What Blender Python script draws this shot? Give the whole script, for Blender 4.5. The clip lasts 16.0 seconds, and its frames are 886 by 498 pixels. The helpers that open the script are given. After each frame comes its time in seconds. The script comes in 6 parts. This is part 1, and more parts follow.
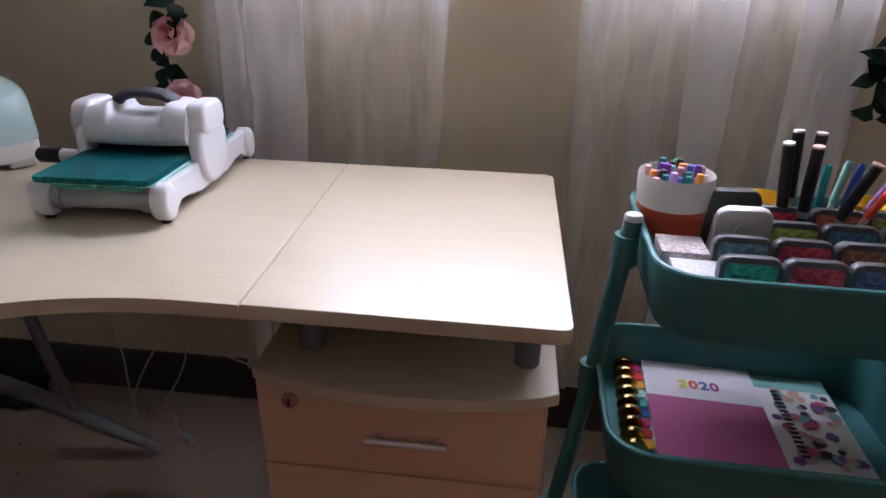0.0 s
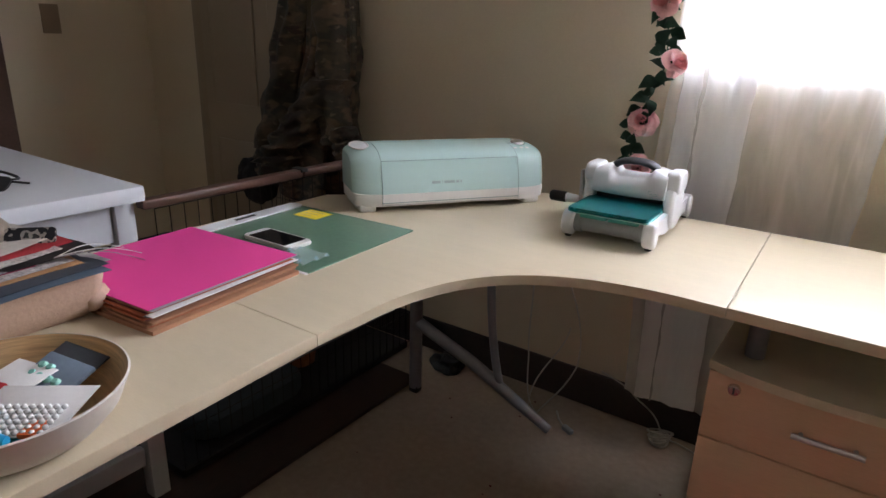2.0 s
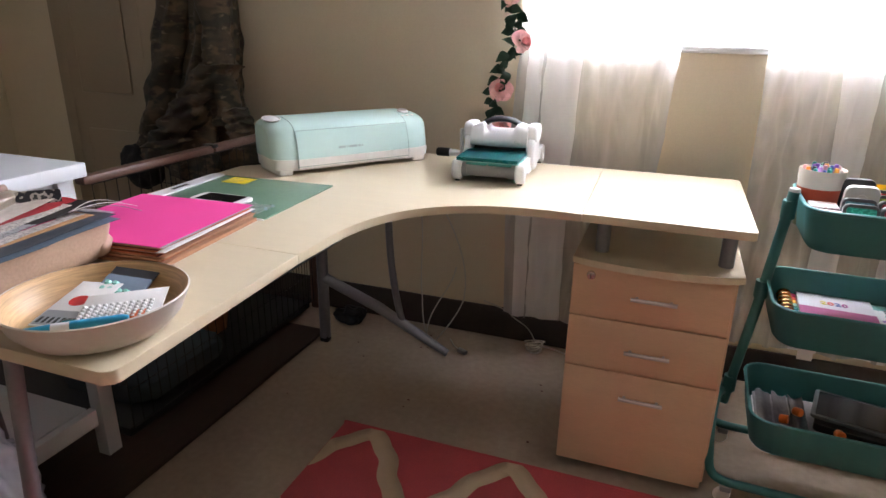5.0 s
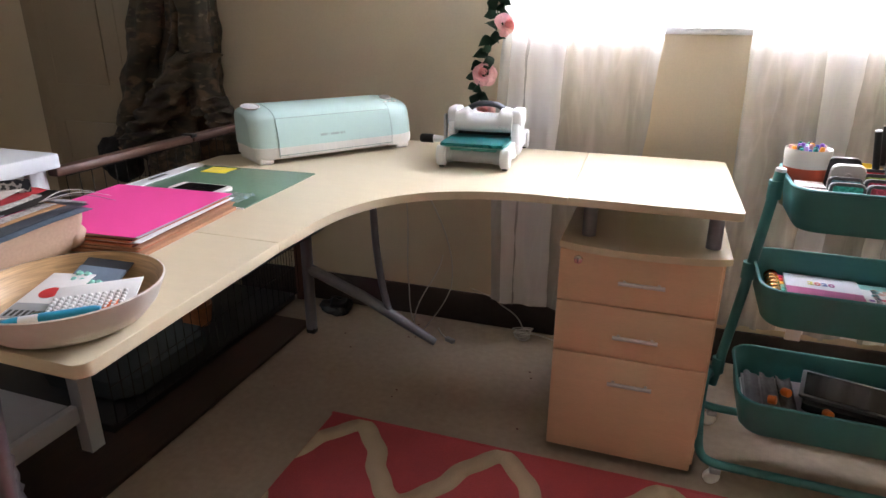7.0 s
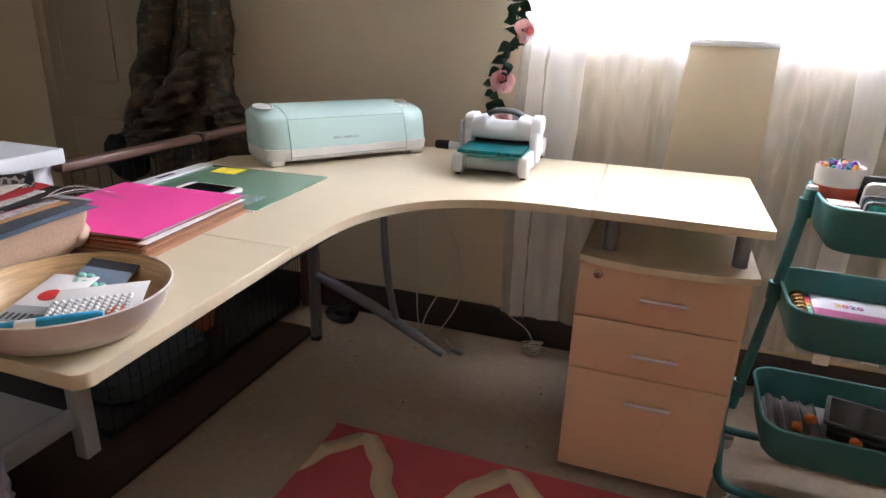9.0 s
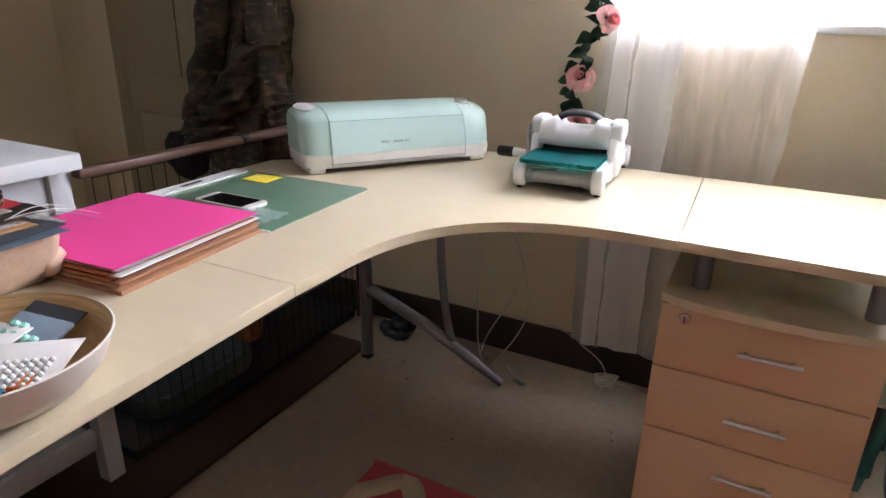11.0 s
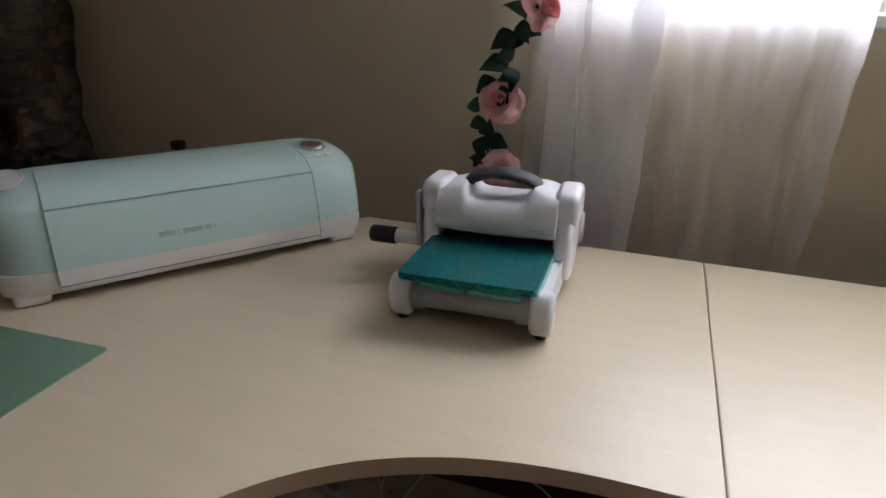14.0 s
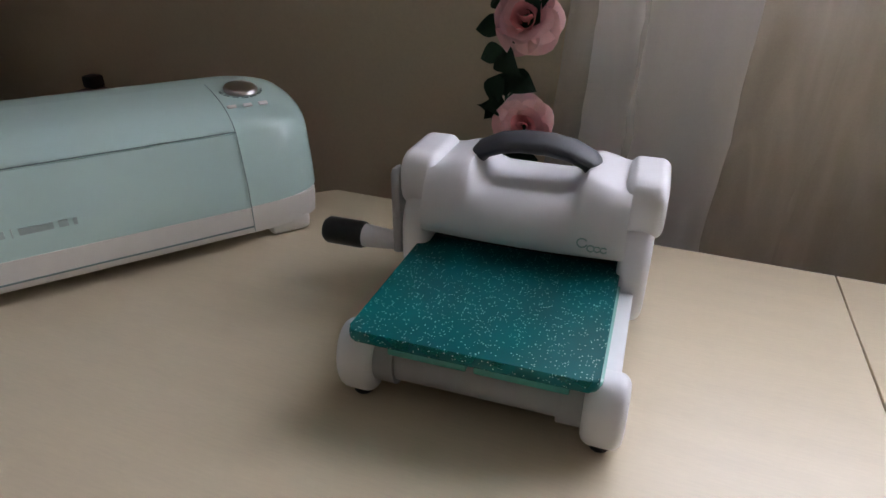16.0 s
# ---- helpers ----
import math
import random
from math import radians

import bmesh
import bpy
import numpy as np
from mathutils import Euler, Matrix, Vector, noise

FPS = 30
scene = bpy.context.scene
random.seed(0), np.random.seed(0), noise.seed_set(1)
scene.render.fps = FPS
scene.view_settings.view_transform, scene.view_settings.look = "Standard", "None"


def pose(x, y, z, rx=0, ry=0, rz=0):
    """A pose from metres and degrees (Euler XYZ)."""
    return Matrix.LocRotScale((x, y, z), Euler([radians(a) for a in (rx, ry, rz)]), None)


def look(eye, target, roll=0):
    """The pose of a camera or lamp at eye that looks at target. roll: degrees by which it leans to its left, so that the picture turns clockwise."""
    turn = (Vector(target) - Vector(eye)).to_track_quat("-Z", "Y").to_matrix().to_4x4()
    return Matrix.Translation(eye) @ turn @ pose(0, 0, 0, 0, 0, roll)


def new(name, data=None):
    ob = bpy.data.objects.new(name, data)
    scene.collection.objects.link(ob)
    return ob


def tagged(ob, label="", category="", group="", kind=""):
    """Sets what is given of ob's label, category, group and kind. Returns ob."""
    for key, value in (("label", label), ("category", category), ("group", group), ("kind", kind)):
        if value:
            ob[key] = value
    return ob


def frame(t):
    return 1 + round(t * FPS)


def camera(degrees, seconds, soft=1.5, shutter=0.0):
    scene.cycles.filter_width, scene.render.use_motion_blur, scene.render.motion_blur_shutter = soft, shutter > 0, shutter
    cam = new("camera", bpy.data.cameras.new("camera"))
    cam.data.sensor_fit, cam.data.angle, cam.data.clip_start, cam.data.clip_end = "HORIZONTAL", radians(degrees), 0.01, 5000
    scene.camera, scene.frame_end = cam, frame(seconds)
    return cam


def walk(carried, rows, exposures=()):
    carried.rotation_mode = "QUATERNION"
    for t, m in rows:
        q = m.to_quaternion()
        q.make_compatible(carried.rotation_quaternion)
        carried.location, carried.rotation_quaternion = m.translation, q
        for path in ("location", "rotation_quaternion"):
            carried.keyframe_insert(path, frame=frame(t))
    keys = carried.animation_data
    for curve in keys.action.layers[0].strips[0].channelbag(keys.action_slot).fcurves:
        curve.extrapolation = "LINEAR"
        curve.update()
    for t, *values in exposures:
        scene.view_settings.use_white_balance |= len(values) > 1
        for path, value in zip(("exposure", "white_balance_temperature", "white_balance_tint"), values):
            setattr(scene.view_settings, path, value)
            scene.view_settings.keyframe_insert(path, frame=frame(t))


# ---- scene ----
cam = camera(70.8, 16.0)
PATH = [
    (0, (0.092, 0.049, 1.113), (-0.107, 1.852, 0.271), 1.2),
    (0.5, (-0.02, -0.063, 1.137), (-0.285, 1.777, 0.398), -0.9),
    (1, (-0.06, -0.167, 1.145), (-0.535, 1.607, 0.354), 1.2),
    (1.5, (-0.056, -0.305, 1.139), (-0.919, 1.365, 0.455), 2.4),
    (2, (-0.055, -0.429, 1.165), (-1.13, 1.13, 0.524), 1.9),
    (2.5, (-0.08, -0.544, 1.166), (-0.944, 1.135, 0.506), 1.1),
    (3, (-0.094, -0.685, 1.164), (-0.895, 1.018, 0.486), 1.9),
    (3.5, (-0.071, -0.759, 1.163), (-0.83, 0.943, 0.436), 0.0),
    (4, (-0.046, -0.797, 1.158), (-0.746, 0.942, 0.462), 0.3),
    (4.5, (-0.047, -0.81, 1.163), (-0.765, 0.937, 0.507), 0.6),
    (5, (-0.032, -0.804, 1.158), (-0.675, 0.968, 0.49), 1.0),
    (5.2, (-0.019, -0.8, 1.151), (-0.588, 0.991, 0.467), 0.7),
    (7.5, (-0.042, -0.784, 1.14), (-0.661, 0.986, 0.444), 0.7),
    (8, (-0.055, -0.782, 1.14), (-0.678, 0.99, 0.455), 1.5),
    (8.2, (-0.06, -0.78, 1.138), (-0.66, 1.007, 0.472), 2.1),
    (10.5, (-0.106, -0.575, 1.108), (-0.871, 1.138, 0.414), 1.1),
    (11, (-0.099, -0.494, 1.118), (-0.956, 1.173, 0.42), 1.3),
    (11.5, (-0.102, -0.415, 1.121), (-0.905, 1.266, 0.393), 1.5),
    (12, (-0.17, -0.305, 1.139), (-0.777, 1.483, 0.48), -0.1),
    (12.5, (-0.229, -0.21, 1.126), (-0.73, 1.588, 0.409), 0.1),
    (13, (-0.247, -0.054, 1.143), (-0.893, 1.708, 0.452), 1.6),
    (13.5, (-0.244, 0.064, 1.136), (-1.0, 1.769, 0.416), 1.4),
    (14, (-0.289, 0.187, 1.131), (-0.942, 1.927, 0.393), 0.6),
    (14.5, (-0.37, 0.286, 1.132), (-0.849, 2.08, 0.388), 0.2),
    (15, (-0.377, 0.383, 1.105), (-0.85, 2.139, 0.272), 0.6),
    (15.5, (-0.38, 0.484, 1.081), (-0.991, 2.157, 0.171), 0.0),
    (16, (-0.397, 0.518, 1.074), (-1.044, 2.161, 0.134), 0.6),
]
EXPOSURES = [(0, -0.05, 6050, 18), (0.5, -0.22, 6000, 15), (1.0, -0.14, 6150, 12), (1.5, 0.05, 6300, 10), (2.0, 0.38, 6450, 10), (2.5, 0.62, 6500, 10), (3.5, 0.90, 6500, 10), (5.0, 1.10, 6500, 10), (8.0, 1.12, 6500, 10), (10.5, 1.06, 6500, 10), (11.0, 1.04, 6500, 10), (12.0, 0.58, 6500, 10), (12.5, 0.32, 6500, 10), (14.0, -0.45, 6550, 10), (15.0, -0.52, 6500, 10), (16.0, -0.44, 6500, 12)]
walk(cam, [(t, look(eye, target, roll)) for t, eye, target, roll in PATH], EXPOSURES)

# ---------------------------------------------------------------- light
world = bpy.data.worlds.new("world")
scene.world = world
world.use_nodes = True
wn = world.node_tree
sky = wn.nodes.new("ShaderNodeTexSky")
sky.sky_type, sky.sun_disc, sky.sun_elevation, sky.sun_rotation = "NISHITA", False, radians(43), radians(162)
wn.links.new(sky.outputs[0], wn.nodes["Background"].inputs[0])
wn.nodes["Background"].inputs[1].default_value = 0.06


def area_lamp(name, m, sx, sy, power, colour):
    data = bpy.data.lights.new(name, "AREA")
    data.shape, data.size, data.size_y, data.energy, data.color = "RECTANGLE", sx, sy, power, colour
    ob = new(name, data)
    ob.matrix_world = m
    return ob


# daylight standing in the two window openings
area_lamp("window_daylight", pose(0.13, 1.472, 1.66, -90, 0, 0), 1.20, 1.06, 68, (0.915, 0.93, 1.07))
area_lamp("side_window_daylight", pose(-3.17, -0.05, 1.35, 90, 0, -90), 1.3, 1.2, 0.4, (0.95, 0.94, 1.0))
sun_data = bpy.data.lights.new("sun", "SUN")
sun_data.energy, sun_data.angle, sun_data.color = 2.0, radians(0.5), (1.0, 0.95, 0.88)
sun = new("sun", sun_data)
sun.matrix_world = look((3, -9, 9), (0, 0, 0))


# ---------------------------------------------------------------- materials
def material(name, colour, rough=0.5, metal=0.0, vary=0.12, scale=6.0, grain=90.0, bump=0.05, stretch=(1, 1, 1), **extra):
    m = bpy.data.materials.new(name)
    m.use_nodes = True
    nt = m.node_tree
    b = nt.nodes["Principled BSDF"]
    co = nt.nodes.new("ShaderNodeTexCoord")
    mp = nt.nodes.new("ShaderNodeMapping")
    mp.inputs["Scale"].default_value = stretch
    nt.links.new(co.outputs["Object"], mp.inputs[0])
    big, fine = nt.nodes.new("ShaderNodeTexNoise"), nt.nodes.new("ShaderNodeTexNoise")
    big.inputs["Scale"].default_value, big.inputs["Detail"].default_value = scale, 4
    fine.inputs["Scale"].default_value, fine.inputs["Detail"].default_value = grain, 3
    nt.links.new(mp.outputs[0], big.inputs[0])
    nt.links.new(mp.outputs[0], fine.inputs[0])
    add = nt.nodes.new("ShaderNodeMath")
    add.operation = "ADD"
    nt.links.new(big.outputs[0], add.inputs[0])
    nt.links.new(fine.outputs[0], add.inputs[1])
    ramp = nt.nodes.new("ShaderNodeMapRange")
    ramp.inputs[1].default_value, ramp.inputs[2].default_value = 0.6, 1.4
    ramp.inputs[3].default_value, ramp.inputs[4].default_value = 1 - vary, 1 + vary
    nt.links.new(add.outputs[0], ramp.inputs[0])
    mul = nt.nodes.new("ShaderNodeVectorMath")
    mul.operation = "SCALE"
    mul.inputs[0].default_value = colour
    nt.links.new(ramp.outputs[0], mul.inputs["Scale"])
    nt.links.new(mul.outputs[0], b.inputs["Base Color"])
    rr = nt.nodes.new("ShaderNodeMapRange")
    rr.inputs[3].default_value, rr.inputs[4].default_value = max(0.02, rough - 0.03 - 0.05 * (rough > 0.4)), min(1, rough + 0.03 + 0.05 * (rough > 0.4))
    nt.links.new(big.outputs[0], rr.inputs[0])
    nt.links.new(rr.outputs[0], b.inputs["Roughness"])
    b.inputs["Metallic"].default_value = metal
    if bump:
        bp = nt.nodes.new("ShaderNodeBump")
        bp.inputs["Strength"].default_value, bp.inputs["Distance"].default_value = bump, 0.004
        nt.links.new(fine.outputs[0], bp.inputs["Height"])
        nt.links.new(bp.outputs[0], b.inputs["Normal"])
    for key, value in extra.items():
        b.inputs[key.replace("_", " ")].default_value = value
    return m


def sheer(name, lo, hi, crease, glow):
    """Thin crinkled organza: part clear, part scattering, denser along its fine creases."""
    m = bpy.data.materials.new(name)
    m.use_nodes = True
    nt = m.node_tree
    nt.nodes.remove(nt.nodes["Principled BSDF"])
    out = nt.nodes["Material Output"]
    co = nt.nodes.new("ShaderNodeTexCoord")

    def cloth_noise(stretch, tilt, scale, detail, twist):
        mp, nz = nt.nodes.new("ShaderNodeMapping"), nt.nodes.new("ShaderNodeTexNoise")
        mp.inputs["Scale"].default_value, mp.inputs["Rotation"].default_value = stretch, (0, radians(tilt), 0)
        nz.inputs["Scale"].default_value, nz.inputs["Detail"].default_value, nz.inputs["Distortion"].default_value = scale, detail, twist
        nt.links.new(co.outputs["Object"], mp.inputs[0])
        nt.links.new(mp.outputs[0], nz.inputs[0])
        return nz.outputs[0]

    def ranged(value, a, b, c, d):
        r = nt.nodes.new("ShaderNodeMapRange")
        for k, x in enumerate((a, b, c, d)):
            r.inputs[k + 1].default_value = x
        nt.links.new(value, r.inputs[0])
        return r.outputs[0]

    def maths(kind, a, b):
        q = nt.nodes.new("ShaderNodeMath")
        q.operation = kind
        for k, x in enumerate((a, b)):
            if isinstance(x, float):
                q.inputs[k].default_value = x
            else:
                nt.links.new(x, q.inputs[k])
        return q.outputs[0]

    clear_part = ranged(cloth_noise((9, 1, 2.2), 0, 2.0, 5, 0.4), 0.3, 0.7, lo, hi)
    for tilt, scale in ((8, 1.1), (-11, 1.6)):
        ridge = maths("ABSOLUTE", maths("SUBTRACT", cloth_noise((6, 1, 0.9), tilt, scale, 2, 0.5), 0.5), 0.0)
        clear_part = maths("SUBTRACT", clear_part, ranged(ridge, 0.0, 0.030, crease, 0.0))
    weave = maths("SUBTRACT", cloth_noise((1, 1, 1), 0, 420.0, 1, 0.0), 0.5)
    clear_part = maths("MAXIMUM", maths("ADD", clear_part, maths("MULTIPLY", weave, 0.05)), 0.0)
    clear, dif, tra = nt.nodes.new("ShaderNodeBsdfTransparent"), nt.nodes.new("ShaderNodeBsdfDiffuse"), nt.nodes.new("ShaderNodeBsdfTranslucent")
    dif.inputs[0].default_value = tra.inputs[0].default_value = (0.97, 0.97, 0.98, 1)
    m1, m2 = nt.nodes.new("ShaderNodeMixShader"), nt.nodes.new("ShaderNodeMixShader")
    m1.inputs[0].default_value = glow
    nt.links.new(dif.outputs[0], m1.inputs[1])
    nt.links.new(tra.outputs[0], m1.inputs[2])
    nt.links.new(clear_part, m2.inputs[0])
    nt.links.new(m1.outputs[0], m2.inputs[1])
    nt.links.new(clear.outputs[0], m2.inputs[2])
    nt.links.new(m2.outputs[0], out.inputs[0])
    return m


def mottled(name, colours, scale, rough=0.85, detail=3.0):
    """Patches of several flat colours, for printed cloth or crumpled print."""
    m = material(name, (0.2, 0.2, 0.2), rough, vary=0.1, bump=0.25)
    nt = m.node_tree
    b = nt.nodes["Principled BSDF"]
    co, nz, rp = nt.nodes.new("ShaderNodeTexCoord"), nt.nodes.new("ShaderNodeTexNoise"), nt.nodes.new("ShaderNodeValToRGB")
    nz.inputs["Scale"].default_value, nz.inputs["Detail"].default_value = scale, detail
    nt.links.new(co.outputs["Object"], nz.inputs[0])
    rp.color_ramp.interpolation = "CONSTANT"
    while len(rp.color_ramp.elements) < len(colours):
        rp.color_ramp.elements.new(0.5)
    for i, c in enumerate(colours):
        e = rp.color_ramp.elements[i]
        e.position, e.color = (0.0 if i == 0 else 0.34 + 0.36 * i / len(colours)), (*c, 1)
    nt.links.new(nz.outputs[0], rp.inputs[0])
    nt.links.new(rp.outputs[0], b.inputs["Base Color"])
    return m


WALL = material("wall_paint", (0.645, 0.555, 0.405), 0.75, vary=0.05, scale=2.5, grain=220, bump=0.10)
CEIL = material("ceiling_paint", (0.64, 0.61, 0.56), 0.9, vary=0.04, grain=150, bump=0.2)
DOORP = material("door_paint", (0.31, 0.24, 0.155), 0.55, vary=0.05, scale=2, grain=120)
BASE = material("dark_baseboard", (0.045, 0.032, 0.026), 0.5, vary=0.2, grain=60)
FLOOR = material("concrete_floor", (0.37, 0.29, 0.218), 0.60, vary=0.16, scale=3.2, grain=45, bump=0.08)
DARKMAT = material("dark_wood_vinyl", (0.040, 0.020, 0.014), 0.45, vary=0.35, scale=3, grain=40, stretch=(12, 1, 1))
MAPLE = material("maple_laminate", (0.615, 0.530, 0.380), 0.34, vary=0.05, scale=5, grain=60, bump=0.02, stretch=(1, 9, 9))
MAPLE_EDGE = material("maple_edge_band", (0.72, 0.60, 0.42), 0.42, vary=0.05, bump=0.02)
PEACH = material("maple_drawer_front", (0.69, 0.465, 0.305), 0.42, vary=0.06, scale=4, grain=60, bump=0.02, stretch=(1, 1, 7))
GREYMETAL = material("grey_painted_metal", (0.22, 0.22, 0.25), 0.38, 0.35, vary=0.08)
CHROME = material("brushed_steel", (0.62, 0.62, 0.62), 0.28, 1.0, vary=0.05)
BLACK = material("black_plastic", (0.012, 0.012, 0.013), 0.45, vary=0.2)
WHITEP = material("white_plastic", (0.78, 0.79, 0.82), 0.30, vary=0.02, bump=0.01)
CREAMP = material("cream_plastic", (0.72, 0.70, 0.66), 0.35, vary=0.03, bump=0.01)
MINT = material("mint_plastic", (0.50, 0.68, 0.645), 0.22, vary=0.015, bump=0.0)
SEAM = material("shadow_gap", (0.22, 0.30, 0.29), 0.7)
GREYP = material("grey_plastic", (0.33, 0.34, 0.36), 0.42, vary=0.04)
SLATE = material("slate_rubber", (0.045, 0.05, 0.06), 0.5, vary=0.1)
TEALCART = material("turquoise_powder_coat", (0.045, 0.195, 0.195), 0.46, vary=0.05, bump=0.03)
WHITEPAINT = material("white_lacquer", (0.57, 0.59, 0.62), 0.4, vary=0.03, bump=0.02)
PAPER = material("white_paper", (0.80, 0.79, 0.78), 0.7, vary=0.04)
SHEER = sheer("sheer_organza", 0.47, 0.62, 0.055, 0.68)
DENSE = sheer("doubled_organza", 0.01, 0.08, 0.03, 0.42)
GLASS = material("window_glass", (1, 1, 1), 0.02, vary=0.0, bump=0, Transmission_Weight=1.0, IOR=1.05)
BLIND = material("white_blind", (0.82, 0.82, 0.80), 0.5, vary=0.02)
TRIMW = material("white_trim", (0.70, 0.70, 0.70), 0.5, vary=0.03)
BROWNTRIM = material("brown_trim", (0.12, 0.07, 0.05), 0.6, vary=0.15)


# ---------------------------------------------------------------- mesh helpers
def mesh_of(name, bm, mat, smooth=40):
    bmesh.ops.recalc_face_normals(bm, faces=bm.faces)
    me = bpy.data.meshes.new(name)
    bm.to_mesh(me)
    bm.free()
    for mm in (mat if isinstance(mat, (list, tuple)) else [mat]):
        me.materials.append(mm)
    me.shade_smooth()
    me.set_sharp_from_angle(angle=radians(smooth))
    for p in me.polygons:          # broad caps stay flat beside their rounded edges
        if p.loop_total > 6:
            p.use_smooth = False
    return me


def part(name, bm, mat, parent=None, label="", smooth=40, at=None):
    ob = new(name, mesh_of(name, bm, mat, smooth))
    if at is not None:
        ob.matrix_basis = at
    ob.parent = parent
    if label:
        ob["label"] = label
    return ob


def thing(name, label, category, at=(0, 0, 0), rz=0, group="", kind=""):
    ob = new(name)
    ob.empty_display_size = 0.05
    ob.matrix_basis = pose(*at, 0, 0, rz)
    return tagged(ob, label, category, group, kind)


def box(bm, x0, x1, y0, y1, z0, z1, bev=0.0, seg=2, m=None):
    g = bmesh.ops.create_cube(bm, size=1.0)["verts"]
    bmesh.ops.transform(bm, verts=g, matrix=Matrix.Translation(((x0 + x1) / 2, (y0 + y1) / 2, (z0 + z1) / 2)) @ Matrix.Diagonal((x1 - x0, y1 - y0, z1 - z0, 1)))
    if m:
        bmesh.ops.transform(bm, verts=g, matrix=m)
    if bev:
        edges = list({e for v in g for e in v.link_edges})
        bmesh.ops.bevel(bm, geom=edges, offset=bev, segments=seg, profile=0.5, affect="EDGES")
    return bm


def bx(*a, **k):
    return box(bmesh.new(), *a, **k)


def prism(pts, z0, z1, bev=0.0, seg=2, bm=None, m=None):
    """A plan outline raised from z0 to z1."""
    bm = bm or bmesh.new()
    lo = [bm.verts.new((x, y, z0)) for x, y in pts]
    hi = [bm.verts.new((x, y, z1)) for x, y in pts]
    n = len(pts)
    bm.faces.new(lo[::-1]), bm.faces.new(hi)
    for i in range(n):
        bm.faces.new((lo[i], lo[(i + 1) % n], hi[(i + 1) % n], hi[i]))
    if bev:
        caps = [e for v in (lo, hi) for i in range(n) for e in [bm.edges.get((v[i], v[(i + 1) % n]))] if e]
        bmesh.ops.bevel(bm, geom=caps, offset=bev, segments=seg, profile=0.5, affect="EDGES")
    if m:
        bmesh.ops.transform(bm, verts=bm.verts, matrix=m)
    return bm


def tube(pts, r, n=10, bm=None, closed=False, flat=1.0):
    bm = bm or bmesh.new()
    P = [Vector(p) for p in pts]
    k = len(P)
    rings, up = [], None
    for i, p in enumerate(P):
        a = P[(i - 1) % k] if closed or i else p
        b = P[(i + 1) % k] if closed or i < k - 1 else p
        d = (b - a).normalized()
        if up is None:
            up = Vector((0, 0, 1)) if abs(d.z) < 0.9 else Vector((1, 0, 0))
        s = d.cross(up).normalized()
        up = s.cross(d).normalized()
        rr = r[i] if isinstance(r, (list, tuple)) else r
        rings.append([bm.verts.new(p + (s * math.cos(q) + up * math.sin(q) * flat) * rr) for q in [2 * math.pi * j / n for j in range(n)]])
    for i in range(k if closed else k - 1):
        a, b = rings[i], rings[(i + 1) % k]
        for j in range(n):
            bm.faces.new((a[j], a[(j + 1) % n], b[(j + 1) % n], b[j]))
    if not closed:
        bm.faces.new(rings[0][::-1]), bm.faces.new(rings[-1])
    return bm


def lathe(profile, n=32, bm=None, m=None, closed=False, top=True):
    bm = bm or bmesh.new()
    rings = []
    for r, z in profile:
        rings.append([bm.verts.new((max(r, 1e-5) * math.cos(2 * math.pi * j / n), max(r, 1e-5) * math.sin(2 * math.pi * j / n), z)) for j in range(n)])
    pairs = list(zip(rings, rings[1:])) + ([(rings[-1], rings[0])] if closed else [])
    for a, b in pairs:
        for j in range(n):
            bm.faces.new((a[j], a[(j + 1) % n], b[(j + 1) % n], b[j]))
    if not closed:
        bm.faces.new(rings[0][::-1])
        if top:
            bm.faces.new(rings[-1])
    if m:
        bmesh.ops.transform(bm, verts=[v for r in rings for v in r], matrix=m)
    return bm


def bezier(a, b, c, d, n=16):
    a, b, c, d = (Vector(p) for p in (a, b, c, d))
    return [a * (1 - t) ** 3 + b * 3 * t * (1 - t) ** 2 + c * 3 * t * t * (1 - t) + d * t ** 3 for t in [i / n for i in range(n + 1)]]


def rounded(x0, x1, y0, y1, r, n=6):
    """A plan rectangle with round corners."""
    pts = []
    for cx, cy, a0 in ((x1 - r, y0 + r, -90), (x1 - r, y1 - r, 0), (x0 + r, y1 - r, 90), (x0 + r, y0 + r, 180)):
        pts += [(cx + r * math.cos(radians(a0 + 90 * i / n)), cy + r * math.sin(radians(a0 + 90 * i / n))) for i in range(n + 1)]
    return pts


def structure(name, bm, mat, label, category):
    return tagged(part(name, bm, mat), label, category, kind="structure")


# ---------------------------------------------------------------- the room
WX0, WX1, WY0, WY1, WH = -3.10, 2.30, -3.30, 1.38, 2.44
WIN = (-0.49, 0.75, 1.12, 2.20)      # main window: x from, x to, sill, head
structure("floor", bx(WX0 - 0.2, WX1 + 0.2, WY0 - 0.2, WY1 + 0.2, -0.12, 0), FLOOR, "worn grey-brown sealed concrete floor", "floor")
structure("ceiling", bx(WX0 - 0.2, WX1 + 0.2, WY0 - 0.2, WY1 + 0.2, WH, WH + 0.12), CEIL, "plain off-white painted ceiling", "ceiling")
bm = bmesh.new()
for a in ((WX0, WIN[0], 0, WH), (WIN[1], WX1, 0, WH), (WIN[0], WIN[1], 0, WIN[2]), (WIN[0], WIN[1], WIN[3], WH)):
    box(bm, a[0], a[1], WY1, WY1 + 0.18, a[2], a[3])
bmesh.ops.remove_doubles(bm, verts=bm.verts, dist=1e-4)
structure("wall_north", bm, WALL, "beige painted wall with a window", "wall")
bm = bmesh.new()
SW = (-0.75, 0.62, 0.70, 1.98)       # side window: y from, y to, sill, head
